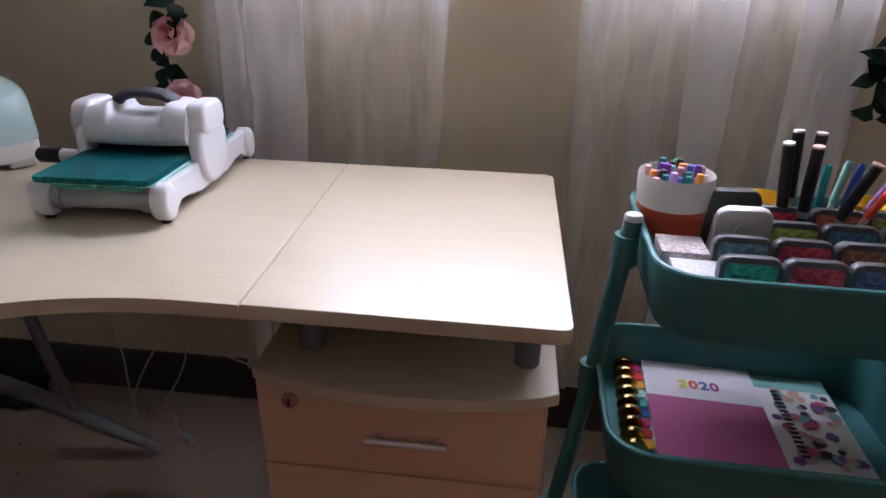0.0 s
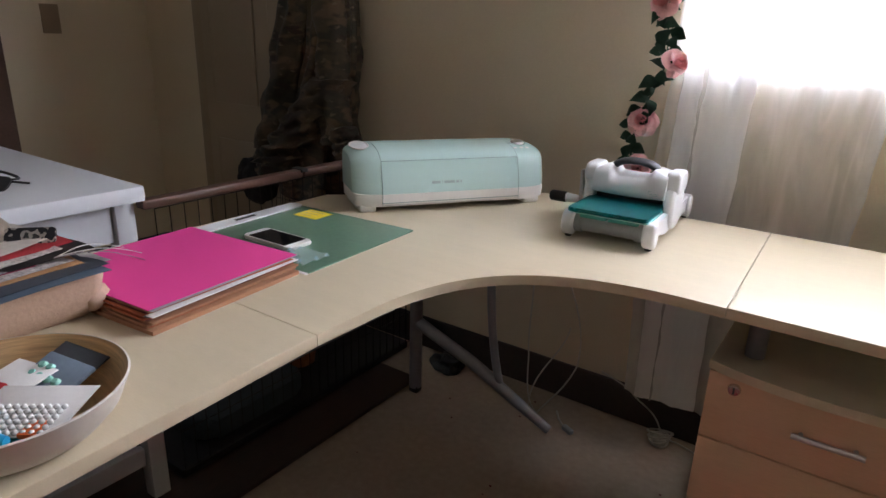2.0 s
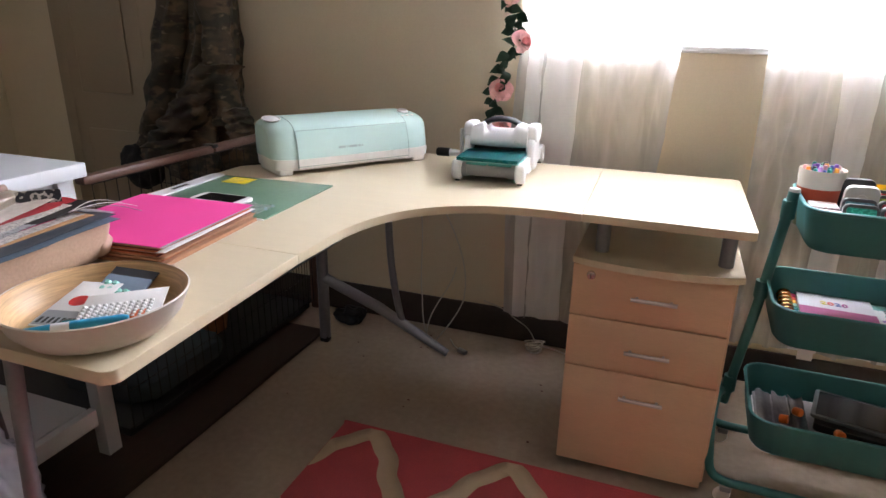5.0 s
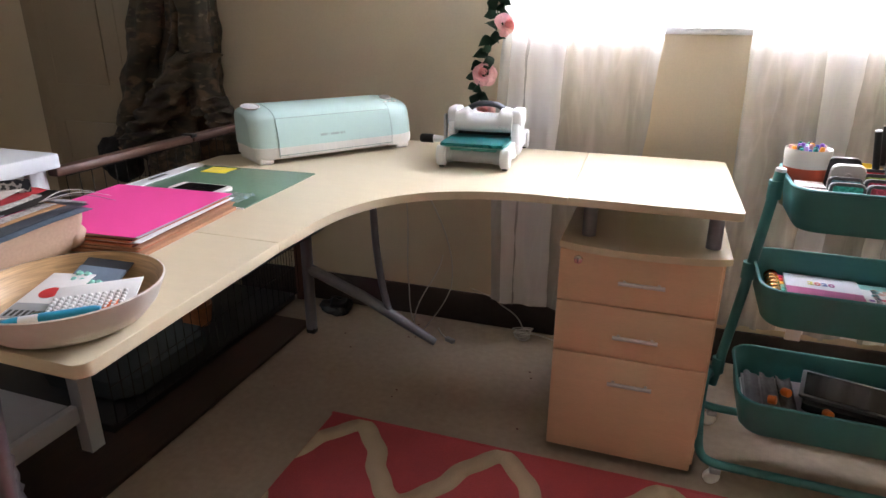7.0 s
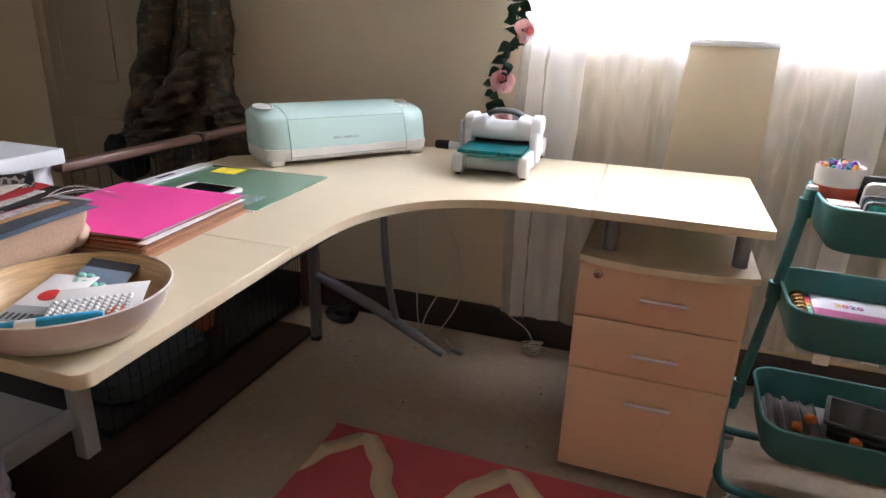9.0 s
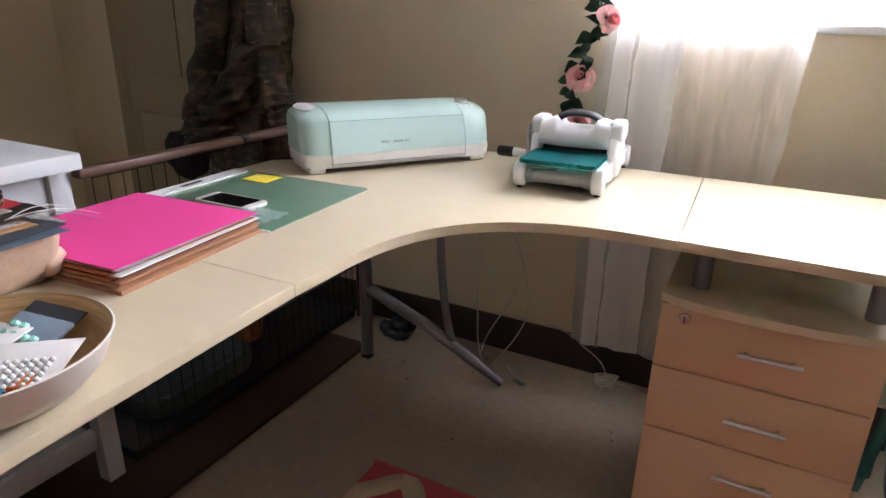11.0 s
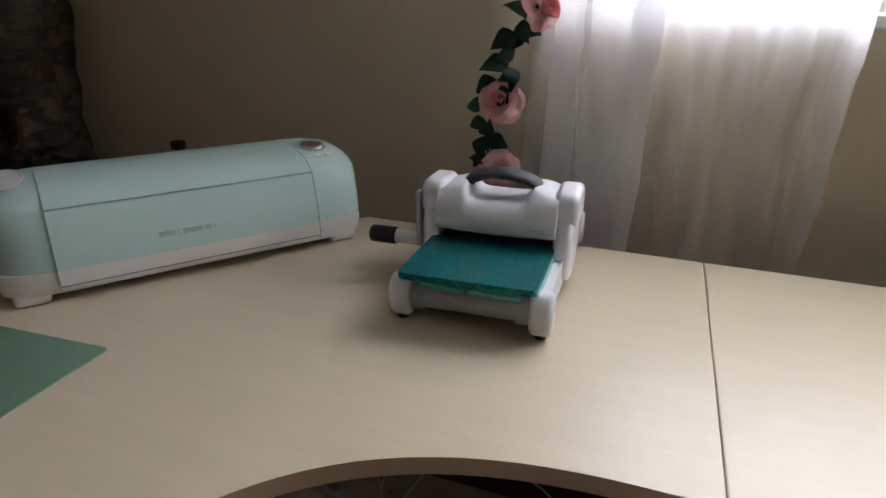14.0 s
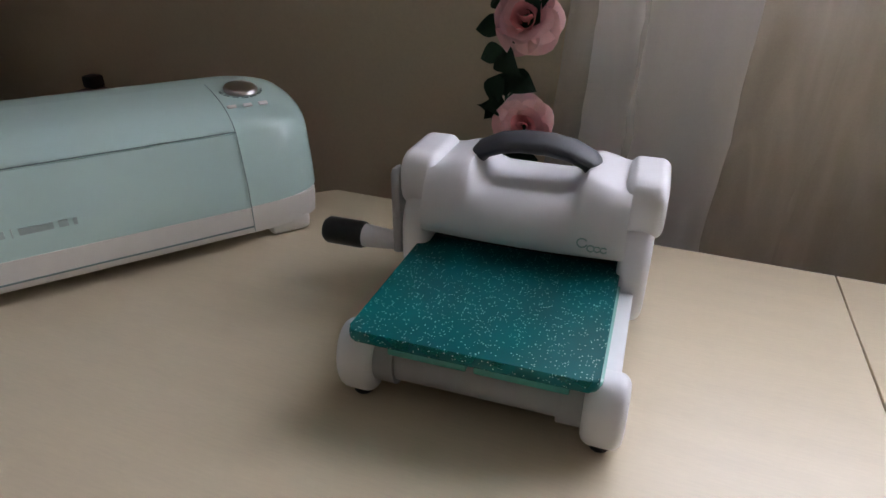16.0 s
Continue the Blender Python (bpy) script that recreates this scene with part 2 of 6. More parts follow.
for a in ((WY0, SW[0], 0, WH), (SW[1], WY1, 0, WH), (SW[0], SW[1], 0, SW[2]), (SW[0], SW[1], SW[3], WH)):
    box(bm, WX0 - 0.18, WX0, a[0], a[1], a[2], a[3])
structure("wall_west", bm, WALL, "beige painted wall with a shaded window", "wall")
structure("wall_east", bx(WX1, WX1 + 0.18, WY0, WY1, 0, WH), WALL, "plain beige painted wall", "wall")
structure("wall_south", bx(WX0, WX1, WY0 - 0.18, WY0, 0, WH), WALL, "plain beige painted wall", "wall")
bm = bmesh.new()
box(bm, -1.72, WX1, WY1 - 0.012, WY1 - 0.0005, 0, 0.128, 0.003)
structure("baseboard", bm, BASE, "dark brown vinyl baseboard along the wall", "baseboard")
structure("baseboard_west", bx(WX0 + 0.0005, WX0 + 0.012, WY0, WY1 - 0.01, 0, 0.128, bev=0.003), BASE, "dark brown vinyl baseboard along the wall", "baseboard")


def window(name, width, height, label):
    """Frame, sill, panes and a lowered slatted blind; local x along the wall, y out of the room."""
    w = thing(name, label, "window", kind="structure")
    part("window_sill", bx(-width / 2 - 0.0, width / 2 + 0.0, -0.012, 0.17, -0.022, -0.001, bev=0.004), TRIMW, w)
    for nm, a in (("window_frame", (-width / 2 + 0.002, -width / 2 + 0.04, 0.09, 0.13, 0.0, height)), ("window_frame", (width / 2 - 0.04, width / 2 - 0.002, 0.09, 0.13, 0.0, height)),
                  ("window_frame", (-width / 2 + 0.042, width / 2 - 0.042, 0.09, 0.13, height - 0.04, height - 0.002)), ("window_frame", (-width / 2 + 0.042, width / 2 - 0.042, 0.09, 0.13, 0.002, 0.04)),
                  ("mullion", (-0.02, 0.02, 0.09, 0.13, 0.042, height - 0.042))):
        part(nm, bx(*a, bev=0.003), TRIMW, w)
    n = int(height / 0.043)
    slat = mesh_of("slat", bx(-width / 2 + 0.01, width / 2 - 0.01, 0.042, 0.062, -0.0010, 0.0010), BLIND)
    for i in range(n):
        ob = new("slat", slat)
        ob.parent, ob.matrix_basis = w, pose(0, 0, 0.03 + i * 0.043) @ Matrix.Translation((0, 0.052, 0)) @ pose(0, 0, 0, 12) @ Matrix.Translation((0, -0.052, 0))
    part("bottom_rail", bx(-width / 2 + 0.01, width / 2 - 0.01, 0.035, 0.07, 0.004, 0.020, bev=0.003), BLIND, w)
    part("head_rail", bx(-width / 2 + 0.01, width / 2 - 0.01, 0.02, 0.08, height - 0.045, height - 0.004, bev=0.003), BLIND, w)
    return w


w1 = window("window_1", WIN[1] - WIN[0], WIN[3] - WIN[2], "white window with open white slatted blind")
w1.matrix_basis = pose((WIN[0] + WIN[1]) / 2, WY1, WIN[2])
GLOW = bpy.data.materials.new("bright_overcast")
GLOW.use_nodes = True
GLOW.node_tree.nodes["Principled BSDF"].inputs["Emission Color"].default_value = (1, 1, 1, 1)
GLOW.node_tree.nodes["Principled BSDF"].inputs["Emission Strength"].default_value = 1.5
structure("backdrop", bx(-2.6, 2.9, 3.4, 3.42, -0.1, 4.2), GLOW, "bright white daylight outside the window", "backdrop")
w2 = window("window_2", SW[1] - SW[0], SW[3] - SW[2], "side window with white slatted blind")
w2.matrix_basis = pose(WX0, (SW[0] + SW[1]) / 2, SW[2], 0, 0, 90)
bm = bmesh.new()
for a in ((SW[1], SW[1] + 0.11, SW[2] - 0.1, SW[3] + 0.1), (SW[0] - 0.11, SW[0], SW[2] - 0.1, SW[3] + 0.1), (SW[0], SW[1], SW[3], SW[3] + 0.1), (SW[0], SW[1], SW[2] - 0.1, SW[2] - 0.024)):
    box(bm, WX0, WX0 + 0.016, a[0], a[1], a[2], a[3], 0.003)
structure("trim", bm, BROWNTRIM, "brown wooden casing round the side window", "trim")

# door with recessed panels, closed
door = thing("door_1", "closed beige panelled interior door", "door", at=(-2.22, WY1, 0), kind="structure")
part("door_leaf", bx(-0.405, 0.405, -0.030, -0.004, 0.01, 2.04, bev=0.003), DOORP, door)
for zc0, zc1 in ((0.16, 0.70), (0.86, 1.50), (1.60, 1.93)):
    for xc in (-0.19, 0.19):
        bm = bmesh.new()
        box(bm, xc - 0.145, xc + 0.145, -0.036, -0.0302, zc0, zc1, 0.005)
        part("panel", bm, DOORP, door)
for a in ((-0.475, -0.4065, 0, 2.05), (0.4065, 0.475, 0, 2.05), (-0.475, 0.475, 2.052, 2.12)):
    part("door_casing", bx(a[0], a[1], -0.022, -0.001, a[2], a[3], bev=0.004), DOORP, door)
structure("light_switch", bx(WX0 + 0.0005, WX0 + 0.008, 0.90, 0.975, 1.13, 1.25, bev=0.003), DOORP, "beige wall switch plate", "switch")

# ---------------------------------------------------------------- the corner desk
DX0, DX1, DY0, DYF, DYB, DLF = -1.262, 0.172, -0.316, 0.638, 1.188, -0.666
SRX, SLY, DT, DTH = -0.208, 0.142, 0.75, 0.0195
desk = thing("corner_desk", "pale maple laminate L-shaped corner desk on grey metal legs", "desk", at=(-0.7, 0.7, 0))
LOCAL = Matrix.Translation((0.7, -0.7, 0))
curve = [(p.x, p.y) for p in bezier((DLF, 0.24, 0), (DLF - 0.006, 0.50, 0), (-0.53, DYF, 0), (-0.27, DYF, 0), 26)]
SRB = -0.223
corner = [(DLF, SLY + 0.0006), (DLF, 0.2)] + curve + [(SRX - 0.0004, DYF), (SRB - 0.0004, DYB), (-0.815, DYB), (DX0, 0.752), (DX0, SLY + 0.0006)]
part("tabletop", prism(corner, DT - DTH, DT, 0.0018, m=LOCAL), MAPLE, desk)
part("tabletop", prism([(SRX + 0.0006, DYF), *[(DX1 - 0.010 + 0.010 * math.sin(radians(a)), DYF + 0.010 - 0.010 * math.cos(radians(a))) for a in range(0, 91, 15)], (DX1, DYB - 0.012), (DX1 - 0.012, DYB), (SRB + 0.0006, DYB)], DT - DTH, DT, 0.0018, m=LOCAL), MAPLE, desk)
part("tabletop", prism([(DX0, DY0)] + [(DLF + 0.004 + 0.018 * math.sin(radians(a)), DY0 + 0.018 - 0.018 * math.cos(radians(a))) for a in range(0, 91, 10)] + [(DLF, SLY - 0.0006), (DX0, SLY - 0.0006)], DT - DTH, DT, 0.0018, m=LOCAL), MAPLE, desk)


def L(*p):
    return tuple(Vector(p) - Vector((-0.7, 0.7, 0)))


part("post", tube([L(*p) for p in bezier((-1.06, 0.905, DT - DTH), (-1.17, 1.04, 0.66), (-1.195, 1.083, 0.50), (-1.197, 1.085, 0.02), 14)], 0.021, 16), GREYMETAL, desk)
part("foot_bar", tube([L(-1.20, 1.078, 0.275), L(-0.98, 1.105, 0.175), L(-0.82, 1.125, 0.08), L(-0.712, 1.137, 0.018)], [0.020, 0.020, 0.018, 0.014], 14), GREYMETAL, desk)
part("foot_cap", bx(-0.018, 0.018, -0.016, 0.016, 0, 0.03, bev=0.006), BLACK, desk, at=pose(*L(-1.197, 1.085, 0)))
part("curved_strut", tube([L(*p) for p in bezier((-0.915, 1.075, DT - DTH), (-0.935, 1.10, 0.45), (-0.925, 1.11, 0.28), (-0.885, 1.118, 0.12), 12)], 0.013, 12), GREYMETAL, desk)
part("post", tube([L(-0.912, -0.25, DT - DTH), L(-0.934, -0.25, 0.54), L(-0.951, -0.25, 0.395), L(-0.972, -0.25, 0.02)], 0.0125, 16), GREYMETAL, desk)
part("foot_bar", tube([L(*p) for p in bezier((-0.955, -0.252, 0.28), (-1.05, -0.255, 0.20), (-1.12, -0.26, 0.09), (-1.18, -0.26, 0.018), 10)], 0.018, 12), GREYMETAL, desk)
part("frame_rail", bx(L(-0.72, 0, 0)[0], L(-0.69, 0, 0)[0], L(0, -0.28, 0)[1], L(0, 0.35, 0)[1], DT - DTH - 0.022, DT - DTH - 0.001, bev=0.003), BLACK, desk)
part("frame_rail", bx(L(-1.20, 0, 0)[0], L(-0.7222, 0, 0)[0], L(0, -0.28, 0)[1], L(0, -0.25, 0)[1], DT - DTH - 0.022, DT - DTH - 0.001, bev=0.003), BLACK, desk)
part("modesty_bracket", bx(L(-1.07, 0, 0)[0], L(-0.88, 0, 0)[0], L(0, 0.895, 0)[1], L(0, 0.92, 0)[1], DT - DTH - 0.022, DT - DTH - 0.001, bev=0.003), GREYMETAL, desk)
for x in (-0.163, 0.130):
    part("support_tube", tube([L(x, 0.752, 0.6275), L(x, 0.752, DT - DTH)], 0.0175, 20), GREYMETAL, desk, "short grey metal support tube")
    part("support_tube", tube([L(x, 1.08, 0.6275), L(x, 1.08, DT - DTH)], 0.0175, 20), GREYMETAL, desk, "short grey metal support tube")

# drawer pedestal
ped = thing("drawer_pedestal", "maple drawer pedestal with three drawers and steel handles", "cabinet", at=(-0.027, 0.93, 0))
PX0, PX1, PYF = -0.195, 0.192, -0.245
bow = [(p.x, p.y) for p in bezier((PX0 - 0.004, PYF + 0.002, 0), (-0.10, PYF - 0.042, 0), (0.10, PYF - 0.042, 0), (PX1 + 0.006, PYF + 0.002, 0), 14)]
part("top_board", prism(bow + [(PX1 + 0.006, 0.22), (PX0 - 0.004, 0.22)], 0.6095, 0.6265, 0.0025), MAPLE, ped)
part("body", bx(PX0 + 0.002, PX1 - 0.004, PYF + 0.021, 0.215, 0.035, 0.6090, bev=0.002), PEACH, ped)
for z0, z1, hz in ((0.470, 0.6075, 0.538), (0.326, 0.467, 0.390), (0.028, 0.323, 0.256)):
    d = part("drawer", bx(PX0 - 0.001, PX1 - 0.012, PYF, PYF + 0.020, z0, z1, bev=0.0025), PEACH, ped)
    bm = tube([(-0.049, PYF - 0.015, hz), (0.060, PYF - 0.015, hz)], 0.0052, 12)
    for hx in (-0.035, 0.046):
        tube([(hx, PYF - 0.015, hz), (hx, PYF + 0.001, hz)], 0.004, 8, bm)
    part("handle", bm, CHROME, d, "slim round steel bar handle")
lock = part("lock", lathe([(0.0, 0.006), (0.006, 0.006), (0.010, 0.005), (0.0115, 0.0), (0.0115, -0.004)], 24, m=pose(-0.150, PYF - 0.001, 0.583, 90)), CHROME, ped, "round chrome keyhole lock")
part("keyhole", bx(-0.1512, -0.1488, PYF - 0.0085, PYF - 0.006, 0.577, 0.589), BLACK, lock)
part("plinth", bx(PX0 + 0.02, PX1 - 0.02, PYF + 0.045, 0.20, 0.0, 0.0345), BLACK, ped, "recessed black base with castors")

# rug
rug_z = 0.008
RED = material("coral_red_rug", (0.50, 0.075, 0.085), 0.95, vary=0.14, scale=9, grain=320, bump=0.5)
CREAMR = material("cream_rug_pile", (0.53, 0.41, 0.28), 0.95, vary=0.12, scale=9, grain=320, bump=0.5)
rug = thing("area_rug", "coral red area rug with a cream trellis pattern", "rug", at=(-0.865, 0.638, 0))
part("ground", bx(0, 1.55, -2.2, 0, 0.0, rug_z, bev=0.003), RED, rug)


def band(bm, pts, w, z0, z1):
    n = len(pts)
    sides = []
    for i, p in enumerate(pts):
        a, b = Vector(pts[max(0, i - 1)]), Vector(pts[min(n - 1, i + 1)])
        d = (b - a).normalized()
        s = Vector((-d.y, d.x)) * w / 2
        sides.append([bm.verts.new((p[0] + k * s.x, p[1] + k * s.y, z)) for k, z in ((1, z0), (1, z1), (-1, z1), (-1, z0))])
    for a, b in zip(sides, sides[1:]):
        for j in range(3):
            bm.faces.new((a[j], a[j + 1], b[j + 1], b[j]))


# wavering trellis bands between the nodes of a diamond lattice
CW, CH = 0.425, 0.262
for row in range(9):
    for col in range(-1, 6):
        ax, ay = 0.112 + col * CW - (CW / 2 if row % 2 else 0), -0.030 - row * CH
        for sgn in (1, -1):
            pts = []
            for i in range(33):
                u = -0.03 + 1.06 * i / 32
                # wavering line of the hooked trellis
                wig = 0.010 * math.sin(u * 2 * math.pi) + 0.0028 * math.sin(u * 6 * math.pi + 0.5)
                pts.append((ax + sgn * (CW / 2 * u + wig), ay - CH * u + 0.8 * wig))
            if any(0.01 < p[0] < 1.54 and -2.18 < p[1] < -0.01 for p in pts):
                bm = bmesh.new()
                band(bm, pts, 0.056, rug_z - 0.001, rug_z + 0.0010 + 0.0003 * (1 if sgn > 0 else 0) + 0.00015 * (row % 2))
                for co, no in (((0.003, 0, 0), (-1, 0, 0)), ((1.547, 0, 0), (1, 0, 0)), ((0, -0.008, 0), (0, 1, 0)), ((0, -2.197, 0), (0, -1, 0))):
                    bmesh.ops.bisect_plane(bm, geom=bm.verts[:] + bm.edges[:] + bm.faces[:], plane_co=co, plane_no=no, clear_outer=True)
                if not bm.faces:
                    continue
                part("trellis_band", bm, CREAMR, rug, smooth=180)
part("border", bx(-0.004, 1.554, -0.006, 0.004, 0.0, rug_z + 0.0012, bev=0.002), RED, rug)

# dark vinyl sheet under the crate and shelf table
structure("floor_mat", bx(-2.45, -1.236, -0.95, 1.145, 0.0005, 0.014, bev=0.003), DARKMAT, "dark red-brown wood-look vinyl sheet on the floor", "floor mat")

# ---------------------------------------------------------------- sheer curtains
CURTAIN_Y = 1.326


def curtain(label, seed, z0, panel, pleats, ridges):
    """A hanging panel with strips of doubled cloth and narrow standing folds.

    Each strip is ((x left, x right) at the hem, at desk height, at the sill, at the rod).
    """
    levels = (z0, 0.70, 1.10, 2.28)

    def edge(xs, z):
        for k in range(3):
            if z <= levels[k + 1] or k == 2:
                f = (z - levels[k]) / (levels[k + 1] - levels[k])
                return xs[k] + (xs[k + 1] - xs[k]) * f

    def depth(x, z):
        w = 0.0048 * math.sin(x * 58 + 1.3 * math.sin(z * 1.7 + seed) + seed) + 0.0016 * math.sin(x * 131 + 2.0 * z + seed)
        return w + 0.005 * noise.noise((x * 11, z * 1.6, seed)) + 0.0011 * noise.noise((x * 40, z * 7, seed)) + 0.0005 * noise.noise((x * 90, z * 22, seed))

    def sheet(strip, off, ragged, step):
        bm = bmesh.new()
        ls, rs = [p[0] for p in strip], [p[1] for p in strip]
        n = max(4, int((rs[2] - ls[2]) / step))
        nz = 110
        grid = []
        for j in range(nz + 1):
            z = z0 + (2.28 - z0) * j / nz
            wl = ragged * (noise.noise((z * 9, seed, 1)) + 0.5 * noise.noise((z * 34, seed, 3)))
            wr = ragged * (noise.noise((z * 9, seed, 7)) + 0.5 * noise.noise((z * 34, seed, 9)))
            a, b = edge(ls, z) + wl, edge(rs, z) + wr
            hem = 0.012 * noise.noise((seed, 3, 1)) if j == 0 else 0
            row = []
            for i in range(n + 1):
                x = a + (b - a) * i / n
                row.append(bm.verts.new((x, CURTAIN_Y + depth(x, z) + off, z + hem + (0.010 * noise.noise((x * 12, seed, 4)) if j == 0 else 0))))
            grid.append(row)
        for p, q in zip(grid, grid[1:]):
            for i in range(n):
                bm.faces.new((p[i], p[i + 1], q[i + 1], q[i]))
        return bm

    c = thing("sheer_curtain", label, "curtain", group="sheer curtains")
    part("panel", sheet(panel, 0, 0.004, 0.004), SHEER, c, smooth=180)
    for k, strip in enumerate(pleats):
        part("pleat", sheet(strip, -0.004 - 0.0015 * k, 0.004, 0.004), DENSE, c, smooth=180)
    for k, (xh, xd, xs, xr, w) in enumerate(ridges):
        part("fold", sheet(((xh - w, xh + w), (xd - w, xd + w), (xs - w, xs + w), (xr - w, xr + w)), -0.012 - 0.001 * k, 0.007, 0.002), SHEER, c, smooth=180)
    return c


VOILE = "white sheer organza curtain with doubled pleats hanging at the window"
curtain(VOILE, 1.7, 0.135, ((-0.556, -0.085), (-0.572, -0.066), (-0.545, -0.041), (-0.54, 0.0)), (((-0.520, -0.343), (-0.530, -0.348), (-0.512, -0.334), (-0.50, -0.32)), ((-0.385, -0.343), (-0.395, -0.348), (-0.385, -0.334), (-0.37, -0.32))),
        ((-0.235, -0.211, -0.187, -0.17, 0.006), (-0.27, -0.262, -0.245, -0.24, 0.004), (-0.095, -0.078, -0.056, -0.02, 0.010), (-0.15, -0.125, -0.118, -0.10, 0.003), (-0.47, -0.466, -0.455, -0.45, 0.004)))
curtain(VOILE, 2.9, 0.17, ((0.226, 0.735), (0.213, 0.742), (0.203, 0.730), (0.20, 0.76)), (((0.42, 0.50), (0.428, 0.503), (0.401, 0.505), (0.39, 0.51)), ((0.61, 0.730), (0.607, 0.738), (0.594, 0.726), (0.59, 0.75))),
        ((0.245, 0.235, 0.222, 0.22, 0.012), (0.30, 0.29, 0.288, 0.29, 0.005), (0.35, 0.345, 0.335, 0.34, 0.008), (0.55, 0.548, 0.545, 0.55, 0.005), (0.66, 0.665, 0.655, 0.66, 0.005)))
rod = thing("curtain_rod", "thin white curtain rod above the window", "curtain rod", at=(0.1, 1.31, 2.29))
part("rod", tube([(-0.75, 0, 0), (0.75, 0, 0)], 0.009, 10), TRIMW, rod)
for x in (-0.74, 0.74):
    part("bracket", bx(x - 0.01, x + 0.01, -0.005, 0.0695, -0.02, 0.012, bev=0.003), TRIMW, rod)

# ---------------------------------------------------------------- three-tier trolley
cart = thing("utility_cart", "turquoise metal three-tier rolling utility cart", "cart", at=(0.46, 0.82, 0), rz=-1.5)
CL, CWD = 0.43, 0.305


def tray(z_rim, depth, ox, oy):
    bm = bmesh.new()
    outer, inner = [], []
    for k, (z, gr) in enumerate(((z_rim - depth, -0.022), (z_rim - depth + 0.012, -0.012), (z_rim, 0.0))):
        outer.append([bm.verts.new((x + ox, y + oy, z)) for x, y in rounded(-CL / 2 - gr, CL / 2 + gr, -CWD / 2 - gr, CWD / 2 + gr, 0.055 + gr * 0.5, 8)])
    for k, (z, gr) in enumerate(((z_rim, -0.004), (z_rim - depth + 0.010, -0.018))):
        inner.append([bm.verts.new((x + ox, y + oy, z)) for x, y in rounded(-CL / 2 - gr, CL / 2 + gr, -CWD / 2 - gr, CWD / 2 + gr, 0.053 + gr * 0.5, 8)])
    seq = outer + inner
    n = len(seq[0])
    for a, b in zip(seq, seq[1:]):
        for i in range(n):
            bm.faces.new((a[i], a[(i + 1) % n], b[(i + 1) % n], b[i]))
    bm.faces.new(seq[0][::-1])
    bm.faces.new(seq[-1])
    return bm


TIERS = ((0.798, 0.096, 0.025, 0.0175), (0.575, 0.095, -0.005, -0.021), (0.295, 0.095, -0.010, -0.041))
for z, dpt, ox, oy in TIERS:
    tr = part("tray", tray(z, dpt, ox, oy), TEALCART, cart)
    part("rim", tube([(x + ox, y + oy, z) for x, y in rounded(-CL / 2, CL / 2, -CWD / 2, CWD / 2, 0.055, 8)], 0.0042, 8, closed=True), TEALCART, tr)
for sx in (-1, 1):
    part("post", tube([(0.266 * sx, 0.035, 0.20), (0.232 * sx, 0.022, 0.50), (0.203 * sx, 0.012, 0.806)], 0.0125, 14), TEALCART, cart)
    part("post_cap", lathe([(0.0125, 0), (0.0130, 0.004), (0.011, 0.008), (0.0, 0.0085)], 16, m=pose(0.203 * sx, 0.012, 0.8062)), WHITEPAINT, cart, "worn white post end cap")
    for z in (0.762, 0.548, 0.262):
        part("bracket", lathe([(0.0128, -0.022), (0.0165, -0.022), (0.0165, 0.022), (0.0128, 0.022)], 16, m=pose((0.266 - 0.063 * (z - 0.2) / 0.606) * sx, 0.035 - 0.023 * (z - 0.2) / 0.606, z)), TEALCART, cart)
    pts = bezier((0.266 * sx, 0.035, 0.225), (0.285 * sx, 0.03, 0.26), (0.300 * sx, -0.05, 0.24), (0.295 * sx, -0.10, 0.16), 8) + bezier((0.290 * sx, -0.115, 0.11), (0.285 * sx, -0.125, 0.07), (0.270 * sx, -0.13, 0.062), (0.22 * sx, -0.13, 0.060), 8)
    part("base_tube", tube(pts, 0.0115, 12), TEALCART, cart)
    pts = bezier((0.266 * sx, 0.035, 0.225), (0.275 * sx, 0.06, 0.24), (0.290 * sx, 0.10, 0.22), (0.290 * sx, 0.12, 0.16), 8) + bezier((0.288 * sx, 0.13, 0.11), (0.285 * sx, 0.135, 0.07), (0.270 * sx, 0.14, 0.062), (0.22 * sx, 0.14, 0.060), 8)
    part("base_tube", tube(pts, 0.0115, 12), TEALCART, cart)
for y in (-0.13, 0.14):
    part("base_tube", tube([(-0.222, y, 0.060), (0.222, y, 0.060)], 0.0115, 12), TEALCART, cart)
part("label_tag", bx(-0.150, -0.118, -0.130, -0.128, 0.443, 0.4795, bev=0.0005), PAPER, cart, "loose white tag hanging under the tray", at=pose(0, 0, 0))
for x in (-0.235, 0.235):
    for y in (-0.13, 0.14):
        c = part("castor", lathe([(0.0, -0.008), (0.018, -0.008), (0.0215, -0.005), (0.0215, 0.005), (0.018, 0.008), (0.0, 0.008)], 20, m=pose(x - 0.012, y, 0.0215, 90, 0, 20)), CREAMP, cart, "translucent white castor wheel")
        part("fork", bx(x - 0.020, x + 0.008, y - 0.013, y + 0.013, 0.036, 0.052, bev=0.004), GREYP, c)

